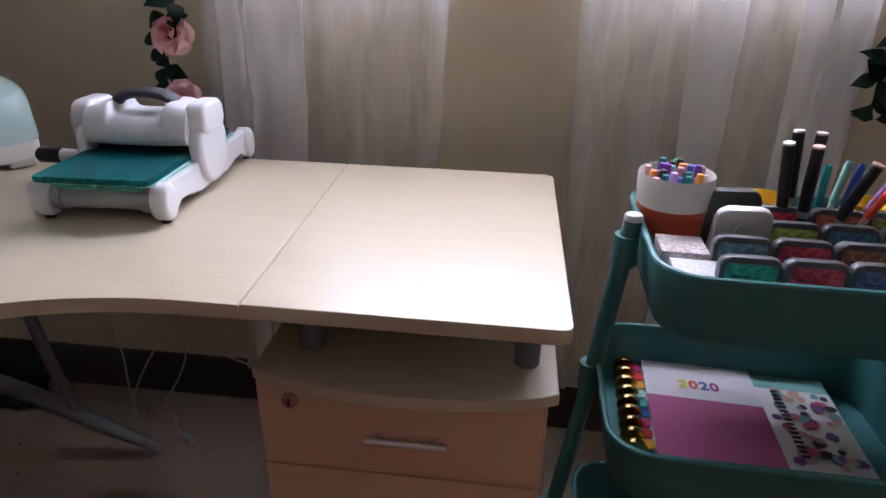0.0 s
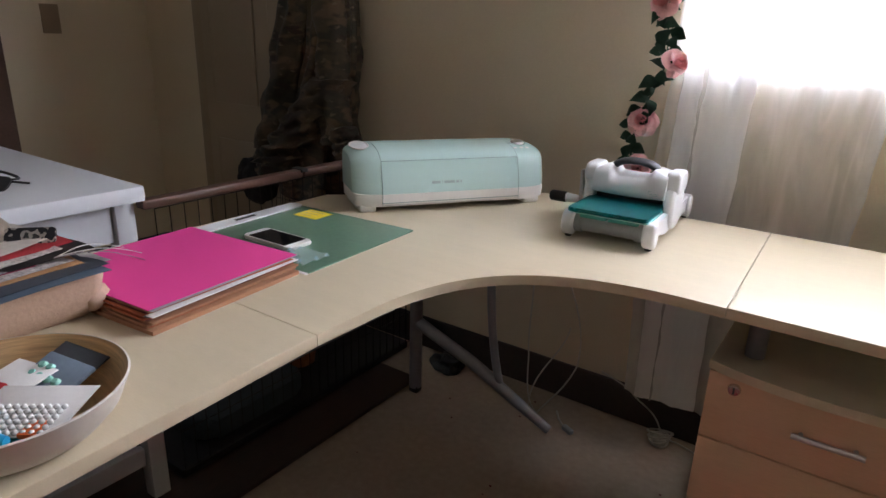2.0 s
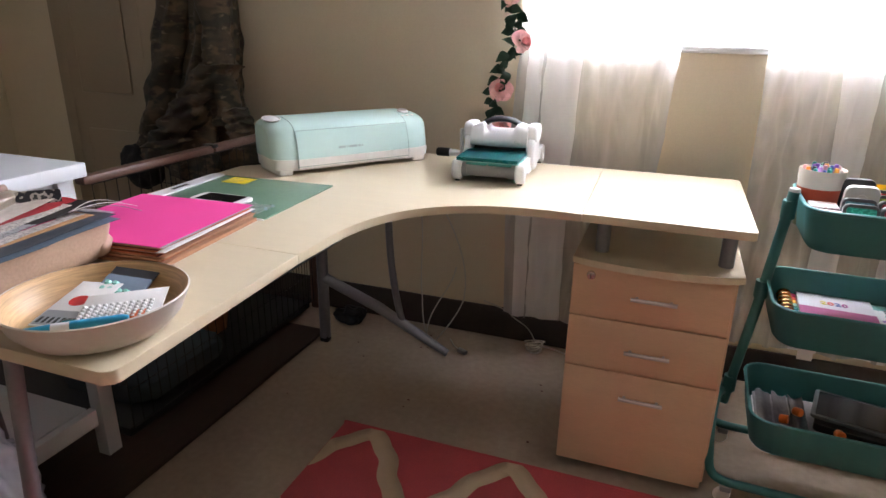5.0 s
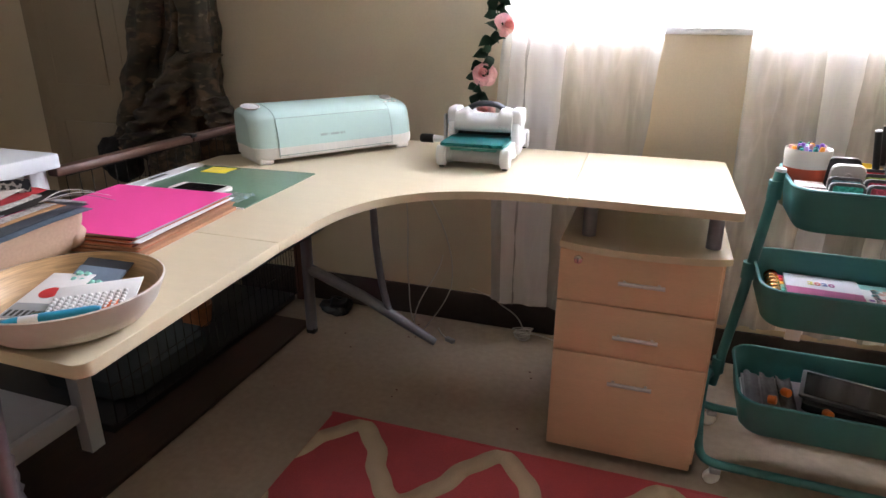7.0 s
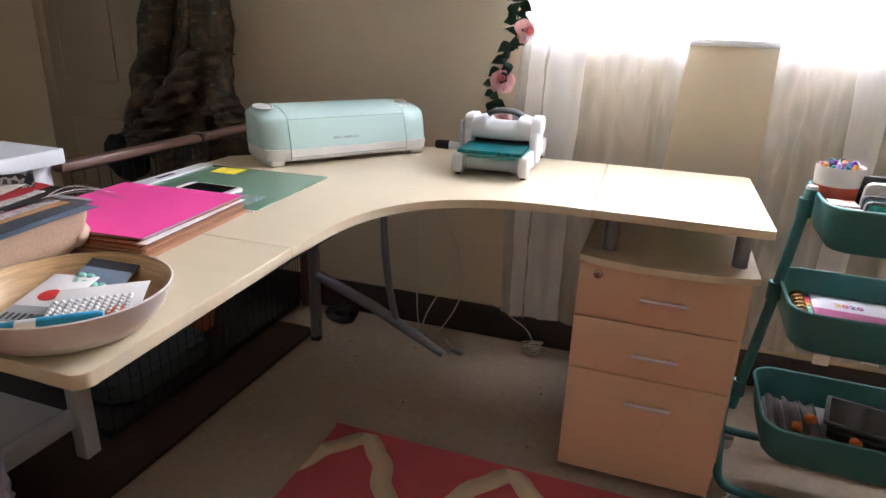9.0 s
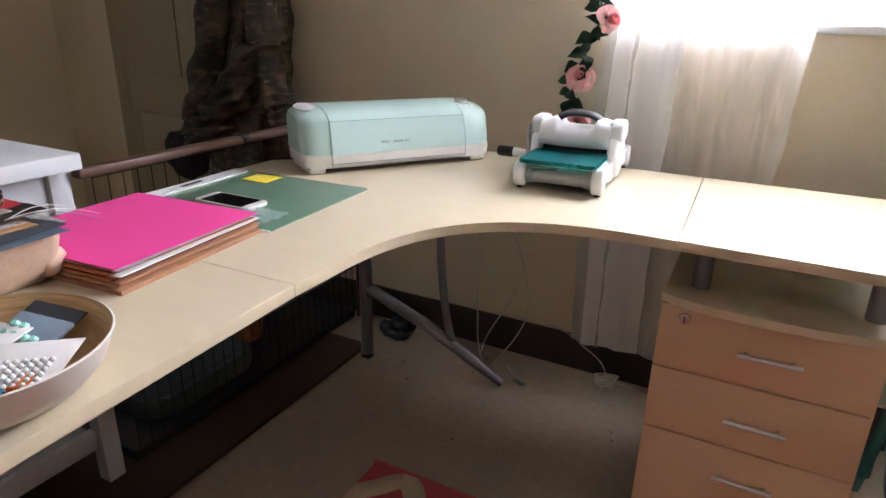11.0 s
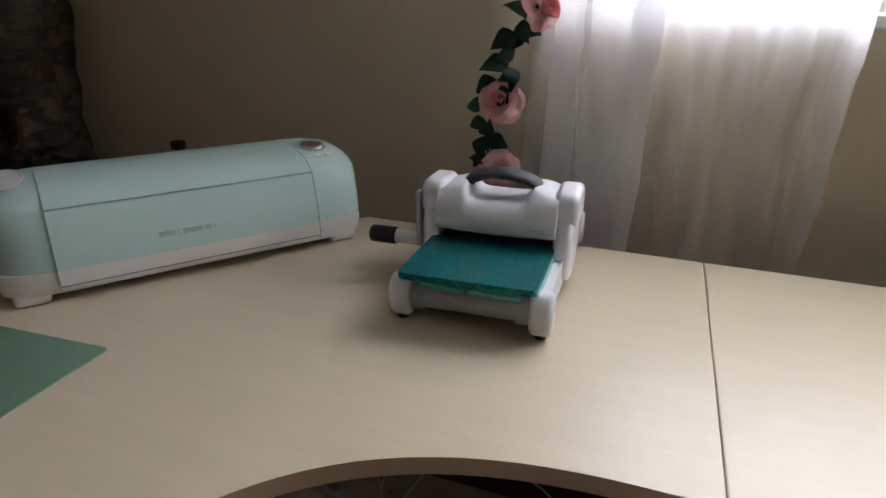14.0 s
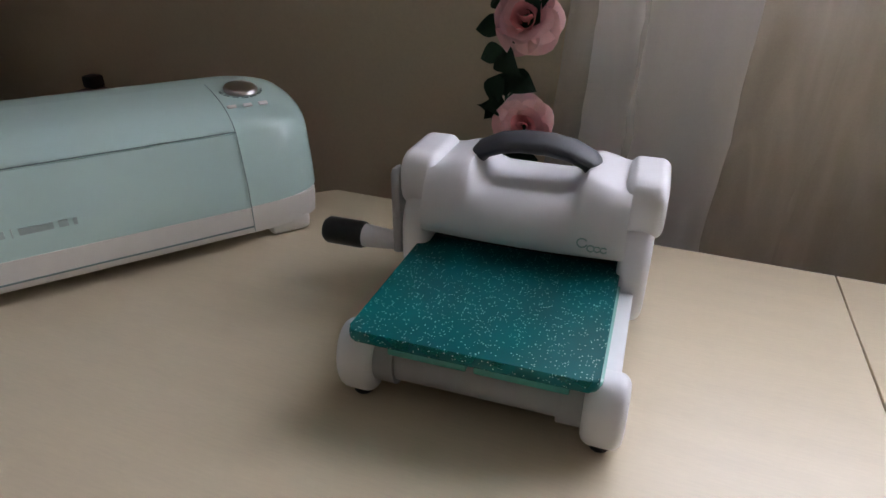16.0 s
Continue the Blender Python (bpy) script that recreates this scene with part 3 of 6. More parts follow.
# ---------------------------------------------------------------- white side table with a low shelf
wt = thing("side_table", "white lacquered table with square legs and a low shelf", "table", at=(-1.73, -0.25, 0))
WTZ = 0.840
part("tabletop", bx(-0.39, 0.385, -0.65, 0.538, WTZ - 0.034, WTZ, bev=0.0025), WHITEPAINT, wt)
for x in (-0.35, 0.320):
    for y in (-0.60, 0.512):
        part("leg", bx(x - 0.020, x + 0.020, y - 0.022, y + 0.022, 0.0145, WTZ - 0.0345, bev=0.002), WHITEPAINT, wt)
part("apron", bx(0.310, 0.328, -0.575, 0.487, WTZ - 0.13, WTZ - 0.035, bev=0.002), WHITEPAINT, wt)
part("apron", bx(-0.325, 0.290, 0.503, 0.521, WTZ - 0.13, WTZ - 0.035, bev=0.002), WHITEPAINT, wt)
part("shelf", bx(-0.325, 0.290, -0.57, 0.486, 0.125, 0.160, bev=0.002), WHITEPAINT, wt)
part("shelf_rail", bx(0.302, 0.326, -0.575, 0.487, 0.115, 0.165, bev=0.002), WHITEPAINT, wt)

# ---------------------------------------------------------------- die-cutting machine: long mint body
cut = thing("cutting_machine", "mint green electronic craft cutting machine with cream base", "craft machine", at=(-1.049, 0.682, DT), rz=55.2)
CLN = 0.487
MS = Matrix.Diagonal((1, 1.05, 1.165, 1))


def section(length0, length1, prof, bm=None, ends=0.0):
    """A profile in y,z swept along x, its ends drawn in a little."""
    bm = bm or bmesh.new()
    half = [(0.075 * (1 - math.sin(radians(a))), 1 - ends * (1 - math.cos(radians(a)))) for a in (90, 78, 66, 54, 42, 30, 15, 0)]
    stations = [(length0 + o, k) for o, k in half] + [(length1 - o, k) for o, k in half[::-1]] if ends else [(length0, 1), (length1, 1)]
    cy, cz = sum(p[0] for p in prof) / len(prof), 0.05
    rings = [[bm.verts.new((x, cy + (y - cy) * k, cz + (z - cz) * (0.40 + 0.60 * k))) for y, z in prof] for x, k in stations]
    n = len(prof)
    for a, b in zip(rings, rings[1:]):
        for i in range(n):
            bm.faces.new((a[i], a[(i + 1) % n], b[(i + 1) % n], b[i]))
    bm.faces.new(rings[0][::-1]), bm.faces.new(rings[-1])
    return bm


def arc(cy, cz, r, a0, a1, n=6):
    return [(cy + r * math.cos(radians(a0 + (a1 - a0) * i / n)), cz + r * math.sin(radians(a0 + (a1 - a0) * i / n))) for i in range(n + 1)]


# front faces local -y; y grows towards the wall
base_prof = [(0.0, 0.012), (0.16, 0.012), (0.165, 0.040), (-0.004, 0.040), (-0.005, 0.030)]
body_prof = [(-0.004, 0.0402), (0.165, 0.0402)] + arc(0.137, 0.1125, 0.028, 0, 88) + [(0.107, 0.1395), (0.080, 0.1375), (0.055, 0.1330), (0.036, 0.1265), (0.021, 0.1175), (0.012, 0.1060), (0.006, 0.085), (-0.001, 0.06)]
part("base", section(-0.030, CLN - 0.001, base_prof, ends=0.26), CREAMP, cut, "cream plastic base")
part("body", section(-0.032, CLN + 0.006, body_prof, ends=0.36), MINT, cut)
for x0, x1 in ((-0.020, 0.024), (CLN - 0.060, CLN - 0.012)):
    part("foot", bx(x0, x1, 0.004, 0.154, 0.0, 0.020, bev=0.007, seg=3), CREAMP, cut)
front_prof = [(-0.0055, 0.018), (-0.0055, 0.0405), (-0.0030, 0.06), (0.0040, 0.085), (0.0098, 0.1065), (0.0135, 0.1065), (0.007, 0.085), (0.0, 0.06), (-0.002, 0.0405), (-0.002, 0.018)]
FX0, FX1 = 0.036, 0.405
lidp = part("front_door", section(FX0, FX1, front_prof), MINT, cut)
low = [(-0.0065, 0.0165), (-0.0065, 0.0400), (-0.003, 0.0400), (-0.003, 0.0165)]
part("door_foot", section(FX0, FX1, low), CREAMP, lidp)
bm = bmesh.new()
tube([(FX0, -0.0078, 0.017), (FX0, -0.0072, 0.0405), (FX0, -0.0052, 0.06), (FX0, 0.0026, 0.085), (FX0, 0.0100, 0.1066), (FX0, 0.0200, 0.1178), (FX0, 0.0355, 0.1270), (FX0, 0.0548, 0.1336), (FX0, 0.0798, 0.1381), (FX0, 0.107, 0.1400)], 0.0005, 6, bm)
tube([(FX1, -0.0078, 0.017), (FX1, -0.0072, 0.0405), (FX1, -0.0052, 0.06), (FX1, 0.0026, 0.085), (FX1, 0.0100, 0.1066), (FX1, 0.0200, 0.1178), (FX1, 0.0355, 0.1270), (FX1, 0.0548, 0.1336), (FX1, 0.0798, 0.1381), (FX1, 0.107, 0.1400)], 0.0005, 6, bm)
tube([(FX0, 0.0108, 0.1080), (FX1, 0.0108, 0.1080)], 0.0006, 6, bm)
tube([(FX0, -0.0078, 0.0215), (FX1, -0.0078, 0.0215)], 0.0008, 6, bm)
part("seam", bm, SEAM, cut)
part("lid", section(FX0 + 0.001, FX1 - 0.001, [(0.0125, 0.1090), (0.0202, 0.1183), (0.0354, 0.1276), (0.0546, 0.1341), (0.0798, 0.1387), (0.107, 0.1407), (0.107, 0.1380), (0.080, 0.1360), (0.055, 0.1315), (0.036, 0.1250), (0.022, 0.1160)]), MINT, cut)
knob = part("dial", lathe([(0.0, 0.0), (0.0175, 0.0), (0.0185, 0.003), (0.0172, 0.0060), (0.0150, 0.0075), (0.006, 0.0082), (0.0, 0.0082)], 32, m=pose(CLN - 0.052, 0.076, 0.1355, 13)), CHROME, cut, "brushed silver dial")
bm = bmesh.new()
for i in range(7):
    a = radians(190 + 25 * i)
    box(bm, -0.0012, 0.0012, -0.0035, 0.0035, -0.0002, 0.0008, m=pose(CLN - 0.052, 0.078, 0.1372, 12) @ pose(0.0225 * math.cos(a), 0.0225 * math.sin(a), 0) @ pose(0, 0, 0, 0, 0, math.degrees(a)))
part("dial_mark", bm, SEAM, cut)
for i in range(3):
    part("button", bx(-0.0048, 0.0048, -0.0026, 0.0026, -0.001, 0.0008, bev=0.0006), CREAMP, cut, at=pose(CLN - 0.074 + 0.017 * i, 0.040, 0.1283, 20))
cupw = part("tool_cup", lathe([(0.028, 0.0), (0.0335, 0.0006), (0.0345, 0.0018), (0.0325, 0.0028), (0.029, 0.0010), (0.027, -0.004)], 32, m=pose(0.000, 0.092, 0.1378, 4, -5) @ Matrix.Diagonal((0.72, 1.25, 1, 1)), top=False), CREAMP, cut, "white tool cup sunk in the top")
part("cup_floor", lathe([(0.0, 0.0), (0.0285, 0.0), (0.0285, 0.0008), (0.0, 0.0008)], 24, m=pose(0.000, 0.092, 0.1381, 4, -5) @ Matrix.Diagonal((0.72, 1.25, 1, 1))), TRIMW, cupw)
# maker's marks as plain bars
bm = bmesh.new()
for x0, x1, hh in ((0.165, 0.1865, 0.0030), (0.1915, 0.1925, 0.0038), (0.1975, 0.225, 0.0028), (0.229, 0.237, 0.0028), (0.241, 0.2445, 0.0028)):
    box(bm, x0, x1, -0.0036, -0.0020, 0.0610 - hh, 0.0610 + hh)
part("emblem", bm, material("emblem_grey", (0.36, 0.46, 0.45), 0.3), cut, "small grey marking on the front")

# flatten the top a little
for ob in cut.children_recursive:
    if ob.matrix_basis.translation.z > 0.108:
        ob.matrix_basis.translation.z = 0.108 + (ob.matrix_basis.translation.z - 0.108) * 0.75
    else:
        for v in ob.data.vertices:
            if v.co.z > 0.108:
                v.co.z = 0.108 + (v.co.z - 0.108) * 0.75
for ob in cut.children:
    ob.matrix_basis = MS @ ob.matrix_basis

# ---------------------------------------------------------------- hand-cranked embossing machine
big = thing("embossing_machine", "white hand-cranked die-cutting machine with grey carrying handle", "craft machine", at=(-0.5095, 1.018, DT), rz=2.8)
W2 = 0.0895           # half the spacing of the side walls


def side_outline():
    """Side wall in y,z: low toe, arch, broad middle, arch, low heel."""
    top = [(-0.187, 0.030), (-0.184, 0.044), (-0.174, 0.055), (-0.160, 0.059), (-0.140, 0.056), (-0.090, 0.054), (-0.050, 0.058)]
    under = [(-0.180, 0.012), (-0.166, 0.005), (-0.152, 0.008), (-0.142, 0.018), (-0.126, 0.027), (-0.108, 0.026), (-0.092, 0.016), (-0.078, 0.012), (-0.055, 0.016), (-0.030, 0.012)]
    return top + [(-y, z) for y, z in top[::-1]] + [(-y, z) for y, z in under] + under[::-1]


def puck(pts, x0, x1, r):
    """A side outline in y,z given thickness, with its rims rounded over."""
    bm = bmesh.new()
    cy, cz = (min(p[0] for p in pts) + max(p[0] for p in pts)) / 2, (min(p[1] for p in pts) + max(p[1] for p in pts)) / 2
    hy, hz = max(p[0] for p in pts) - cy, max(p[1] for p in pts) - cz
    arcs = [radians(a) for a in (0, 18, 36, 54, 72, 90)]
    stations = [(x0 + r - r * math.cos(a), r * (1 - math.sin(a))) for a in arcs] + [(x1 - r + r * math.cos(a), r * (1 - math.sin(a))) for a in arcs[::-1]]
    rings = [[bm.verts.new((x, cy + (y - cy) * (1 - k / hy), cz + (z - cz) * (1 - k / hz))) for y, z in pts] for x, k in stations]
    n = len(pts)
    for a, b in zip(rings, rings[1:]):
        for i in range(n):
            bm.faces.new((a[i], a[(i + 1) % n], b[(i + 1) % n], b[i]))
    bm.faces.new(rings[0][::-1]), bm.faces.new(rings[-1])
    return bm


def upright(pts, x0, x1, bev, bm=None):
    return prism(pts, x0, x1, bev, 3, bm, Matrix(((0, 0, 1, 0), (1, 0, 0, 0), (0, 1, 0, 0), (0, 0, 0, 1))))


for sx in (-1, 1):
    a, b = sorted((sx * (W2 - 0.010), sx * (W2 + 0.007)))
    s = part("side_wall", upright(side_outline(), a, b, 0.005), WHITEP, big)
    a, b = sorted((sx * (W2 - 0.014), sx * (W2 + 0.0145)))
    for d in (-1, 1):
        part("toe", puck([(d * (0.166 + 0.0215 * math.cos(radians(q))), 0.0325 + 0.0290 * math.sin(radians(q))) for q in range(0, 360, 10)], a, b, 0.008), WHITEP, s, smooth=60)
    a, b = sorted((sx * (W2 - 0.009), sx * (W2 + 0.016)))
    part("tower", puck(rounded(-0.053, 0.053, 0.012, 0.130, 0.046, 9), a, b, 0.009), WHITEP, s, smooth=60)
    a, b = sorted((sx * (W2 - 0.012), sx * (W2 + 0.021)))
    part("tower_cap", puck(rounded(-0.042, 0.042, 0.102, 0.160, 0.020, 8), a, b, 0.0085), WHITEP, s, smooth=60)
    for y in (-0.167, 0.167):
        part("rubber_foot", lathe([(0.0, 0.0), (0.007, 0.0), (0.008, 0.002), (0.007, 0.012), (0.0, 0.012)], 14, m=pose(sx * W2, y, 0)), BLACK, s, "black rubber foot")
# arched housing between the towers, with an opening under the carrying handle
bm = bmesh.new()
half = [(0.0, 0.137), (0.030, 0.137), (0.038, 0.140), (0.0425, 0.147), (0.0445, 0.155), (0.048, 0.1605), (0.054, 0.1605), (0.064, 0.157), (0.074, 0.152), (0.084, 0.150)]
ridge = [(-x, z) for x, z in half[::-1]] + half[1:]
rings = []
for y, f in ((-0.050, 0.0), (-0.0575, 0.10), (-0.0600, 0.25), (-0.0595, 0.42), (-0.056, 0.60), (-0.049, 0.77), (-0.040, 0.90), (-0.029, 0.975), (-0.015, 1.0), (0.015, 1.0), (0.029, 0.975), (0.040, 0.90), (0.049, 0.77), (0.056, 0.60), (0.060, 0.25), (0.050, 0.0)):
    rings.append([bm.verts.new((x, y, 0.087 - 0.003 * math.cos(x * 18) + 0.001 + min(z - 0.087, 0.050) * min(1, f / 0.9) + max(0, z - 0.137) * max(0, (f - 0.70) / 0.30) ** 0.5)) for x, z in ridge])
for a, b in zip(rings, rings[1:]):
    for i in range(len(ridge) - 1):
        bm.faces.new((a[i], a[i + 1], b[i + 1], b[i]))
for k in (0, -1):
    bm.faces.new([r_[k] for r_ in rings])
bm.faces.new(rings[0] + rings[-1][::-1])
part("housing", bm, WHITEP, big, smooth=50)
# added black block: shade between housing and plates, put in as colour
part("throat", bx(-W2 + 0.012, W2 - 0.012, -0.034, 0.034, 0.0725, 0.0880), BLACK, big, "black block standing in for the shade under the housing")
grip = [(x, 0, z) for x, z in ((-0.052, 0.150), (-0.045, 0.160), (-0.030, 0.1675), (-0.012, 0.171), (0.012, 0.171), (0.030, 0.1675), (0.045, 0.160), (0.052, 0.150))]
part("carrying_handle", tube(grip, [0.017, 0.0185, 0.0195, 0.020, 0.020, 0.0195, 0.0185, 0.017], 18, flat=0.48), SLATE, big, "dark grey rubber carrying handle")
part("front_roller", tube([(-W2 + 0.011, -0.158, 0.034), (W2 - 0.011, -0.158, 0.034)], 0.019, 24), GREYP, big)
part("platform", bx(-W2 + 0.011, W2 - 0.011, -0.120, 0.172, 0.044, 0.050, bev=0.002), GREYP, big)
part("platform", bx(-W2 + 0.011, W2 - 0.011, -0.105, 0.150, 0.018, 0.043, bev=0.006), GREYP, big)
for x in (-W2 + 0.020, W2 - 0.022):
    part("collar", tube([(x - 0.009, -0.158, 0.034), (x + 0.009, -0.158, 0.034)], 0.0225, 20), GREYP, big)
# crank
part("crank_hub", tube([(-W2 - 0.013, 0.0, 0.110), (-W2 - 0.028, 0.0, 0.110)], 0.014, 16), WHITEP, big)
CRANKG = material("pale_grey_plastic", (0.50, 0.51, 0.53), 0.35, vary=0.03)
cr = part("crank_arm", prism([(-0.010, 0.128), (-0.006, 0.133), (0.006, 0.133), (0.010, 0.128), (0.008, 0.040), (0.0, 0.036), (-0.008, 0.040)], -0.0045, 0.0045, 0.003, 2, m=Matrix.Translation((-W2 - 0.033, -0.012, 0)) @ Matrix(((0, 0, 1, 0), (1, 0, 0, 0), (0, 1, 0, 0), (0, 0, 0, 1)))), CRANKG, big, "pale grey crank arm")
part("crank_pin", tube([(-W2 - 0.036, -0.012, 0.048), (-W2 - 0.070, -0.012, 0.048)], [0.009, 0.0115], 16), WHITEP, cr)
part("crank_grip", tube([(-W2 - 0.070, -0.012, 0.048), (-W2 - 0.073, -0.012, 0.048), (-W2 - 0.108, -0.012, 0.048), (-W2 - 0.112, -0.012, 0.048)], [0.0125, 0.0135, 0.0135, 0.011], 20), BLACK, cr, "black ribbed crank grip")
bm = bmesh.new()
for k, (x, r) in enumerate(((0.052, 0.0040), (0.059, 0.0028), (0.064, 0.0024), (0.069, 0.0024))):
    tube([(x + r * math.cos(q), -0.0600, 0.1015 + (0.0045 if k == 0 else 0.0) + r * 1.1 * math.sin(q)) for q in [0.6 + 5.4 * i / 12 for i in range(13)]], 0.0006, 5, bm)
part("emblem", bm, material("emblem_teal", (0.36, 0.50, 0.50), 0.5), big, "small printed mark")

for ob in big.children_recursive:
    for v in ob.data.vertices:
        if v.co.z > 0.06:
            v.co.z = 0.06 + (v.co.z - 0.06) * 0.872

# ---------------------------------------------------------------- plates lying in the embossing machine
def glitter():
    m = material("teal_glitter_plate", (0.0, 0.125, 0.138), 0.30, vary=0.15, scale=30, bump=0.0, Specular_IOR_Level=0.35)
    nt = m.node_tree
    b = nt.nodes["Principled BSDF"]
    co, vo = nt.nodes.new("ShaderNodeTexCoord"), nt.nodes.new("ShaderNodeTexVoronoi")
    vo.inputs["Scale"].default_value = 540
    nt.links.new(co.outputs["Object"], vo.inputs[0])
    lt, sel = nt.nodes.new("ShaderNodeMath"), nt.nodes.new("ShaderNodeMath")
    lt.operation, lt.inputs[1].default_value = "LESS_THAN", 0.27
    sel.operation, sel.inputs[1].default_value = "GREATER_THAN", 0.66
    sp = nt.nodes.new("ShaderNodeSeparateColor")
    nt.links.new(vo.outputs["Color"], sp.inputs[0])
    nt.links.new(vo.outputs["Distance"], lt.inputs[0])
    nt.links.new(sp.outputs[0], sel.inputs[0])
    both, mix = nt.nodes.new("ShaderNodeMath"), nt.nodes.new("ShaderNodeMix")
    both.operation, mix.data_type = "MULTIPLY", "RGBA"
    nt.links.new(lt.outputs[0], both.inputs[0])
    nt.links.new(sel.outputs[0], both.inputs[1])
    old = b.inputs["Base Color"].links[0].from_socket
    nt.links.new(both.outputs[0], mix.inputs["Factor"])
    nt.links.new(old, mix.inputs["A"])
    mix.inputs["B"].default_value = (0.55, 0.78, 0.76, 1)
    nt.links.new(mix.outputs["Result"], b.inputs["Base Color"])
    return m


def see_through(m, tint, share):
    """Lets a share of the light pass, tinted, as coloured clear plastic does."""
    nt = m.node_tree
    b, out = nt.nodes["Principled BSDF"], nt.nodes["Material Output"]
    clear, mix = nt.nodes.new("ShaderNodeBsdfTransparent"), nt.nodes.new("ShaderNodeMixShader")
    clear.inputs[0].default_value = (*tint, 1)
    mix.inputs[0].default_value = share
    nt.links.new(b.outputs[0], mix.inputs[1])
    nt.links.new(clear.outputs[0], mix.inputs[2])
    nt.links.new(mix.outputs[0], out.inputs[0])
    return m


plates = thing("cutting_plates", "stack of teal glitter and mint plastic cutting plates", "cutting plate", at=(-0.5095, 1.018, DT), rz=2.8)
MINTPL = see_through(material("mint_translucent_plate", (0.16, 0.55, 0.50), 0.2, vary=0.06, bump=0.0), (0.60, 1.0, 0.92), 0.35)
PALEPL = see_through(material("pale_mint_plate", (0.42, 0.74, 0.69), 0.2, vary=0.06, bump=0.0), (0.75, 1.0, 0.95), 0.25)
part("top_plate", prism(rounded(-0.089, 0.084, -0.190, 0.120, 0.006), 0.0625, 0.0715, 0.002), see_through(glitter(), (0.22, 0.95, 0.88), 0.34), plates, "teal plate full of silver glitter")
part("lower_plate", prism(rounded(-0.080, 0.086, -0.180, 0.130, 0.008), 0.0575, 0.0623, 0.0015), PALEPL, plates)
for x0, x1 in ((-0.062, -0.004), (0.001, 0.066)):
    part("tab_plate", bx(x0, x1, -0.183, 0.135, 0.0508, 0.0573, bev=0.0015), MINTPL, plates)

# ---------------------------------------------------------------- papers, mat and phone on the desk
KRAFT = material("kraft_board", (0.40, 0.20, 0.11), 0.8, vary=0.1)
PINK = material("hot_pink_card", (0.80, 0.055, 0.30), 0.75, vary=0.03, grain=300)
DARKRED = material("dark_red_card", (0.12, 0.02, 0.02), 0.8)
ORANGEC = material("rust_card", (0.45, 0.12, 0.05), 0.8)
stack = thing("paper_stack", "stack of hot pink and kraft scrapbook card sheets", "paper", at=(-1.008, 0.134, DT), rz=4.5)
z = 0.0
for mat, th, dx, dy, rot in ((KRAFT, 0.007, 0.008, -0.004, 0.6), (ORANGEC, 0.0018, -0.006, 0.002, 0.8), (KRAFT, 0.004, -0.003, 0.0, -0.3), (KRAFT, 0.0025, 0.001, 0.003, 0.7), (DARKRED, 0.0025, -0.012, 0.004, 0.2), (ORANGEC, 0.003, -0.010, 0.0, -0.6), (ORANGEC, 0.0022, -0.004, 0.004, 0.8), (GREYP, 0.0008, -0.005, 0.001, 0.2), (PAPER, 0.0015, 0.002, 0.002, 0.9), (ORANGEC, 0.0015, -0.009, 0.0, -0.9), (DARKRED, 0.0025, -0.012, 0.003, 0.5), (KRAFT, 0.0015, -0.006, 0.004, 0.6), (GREYP, 0.0015, -0.003, 0.006, 0.6), (PINK, 0.0012, -0.006, 0.006, -0.4)):
    part("sheet", bx(-0.145, 0.145, -0.150, 0.150, z + 0.0002, z + th), mat, stack, at=pose(dx, dy, 0, 0, 0, rot))
    z += th
GREENMAT = material("green_translucent_mat", (0.15, 0.26, 0.18), 0.18, vary=0.08, scale=5, bump=0.01, Coat_Weight=0.3)
mat_ = thing("cutting_mat", "green translucent plastic cutting mat with a clear edge", "cutting mat", at=(-1.036, 0.462, DT), rz=3.05)
part("sheet", prism(rounded(-0.177, 0.172, -0.170, 0.170, 0.006), 0.0003, 0.0022), GREENMAT, mat_)
part("clear_edge", bx(-0.177, 0.172, -0.174, -0.1702, 0.0003, 0.0030), PAPER, mat_)
part("handle_strip", prism(rounded(-0.206, -0.166, -0.16, 0.170, 0.012), 0.0026, 0.0060, 0.001), WHITEP, mat_, "white plastic strip with a hanging slot")
part("hang_slot", bx(-0.192, -0.180, -0.03, 0.03, 0.0062, 0.0066), BLACK, mat_)
note = thing("sticky_note", "small yellow sticky note on the mat", "note", at=(-1.134, 0.581, DT + 0.0026), rz=3)
part("sheet", bx(-0.036, 0.035, -0.029, 0.029, 0, 0.0009), material("yellow_paper", (0.82, 0.66, 0.03), 0.7), note)
bm = bmesh.new()
for i in range(3):
    box(bm, -0.028, 0.022 - 0.008 * i, 0.016 - 0.016 * i, 0.018 - 0.016 * i, 0.0010, 0.0012)
part("writing", bm, GREYP, note)
phone = thing("phone", "white smartphone with a dark blank screen", "phone", at=(-1.044, 0.394, DT + 0.0022), rz=0.5)
part("case", prism(rounded(-0.071, 0.071, -0.033, 0.033, 0.009), 0.0, 0.0075, 0.002), CREAMP, phone)
part("screen", prism(rounded(-0.055, 0.055, -0.0295, 0.0295, 0.002), 0.0076, 0.0080), material("phone_screen", (0.008, 0.008, 0.010), 0.08, vary=0.0, bump=0), phone)
wrap = thing("plastic_wrapper", "crumpled clear plastic wrapper beside the phone", "wrapper", at=(-0.930, 0.352, DT + 0.0022))
bm = bmesh.new()
gv = [[bm.verts.new((-0.045 + 0.09 * i / 12, -0.035 + 0.07 * j / 10, 0.004 + 0.010 * abs(noise.noise((i * 0.5, j * 0.6, 3))))) for i in range(13)] for j in range(11)]
for j in range(10):
    for i in range(12):
        bm.faces.new((gv[j][i], gv[j][i + 1], gv[j + 1][i + 1], gv[j + 1][i]))
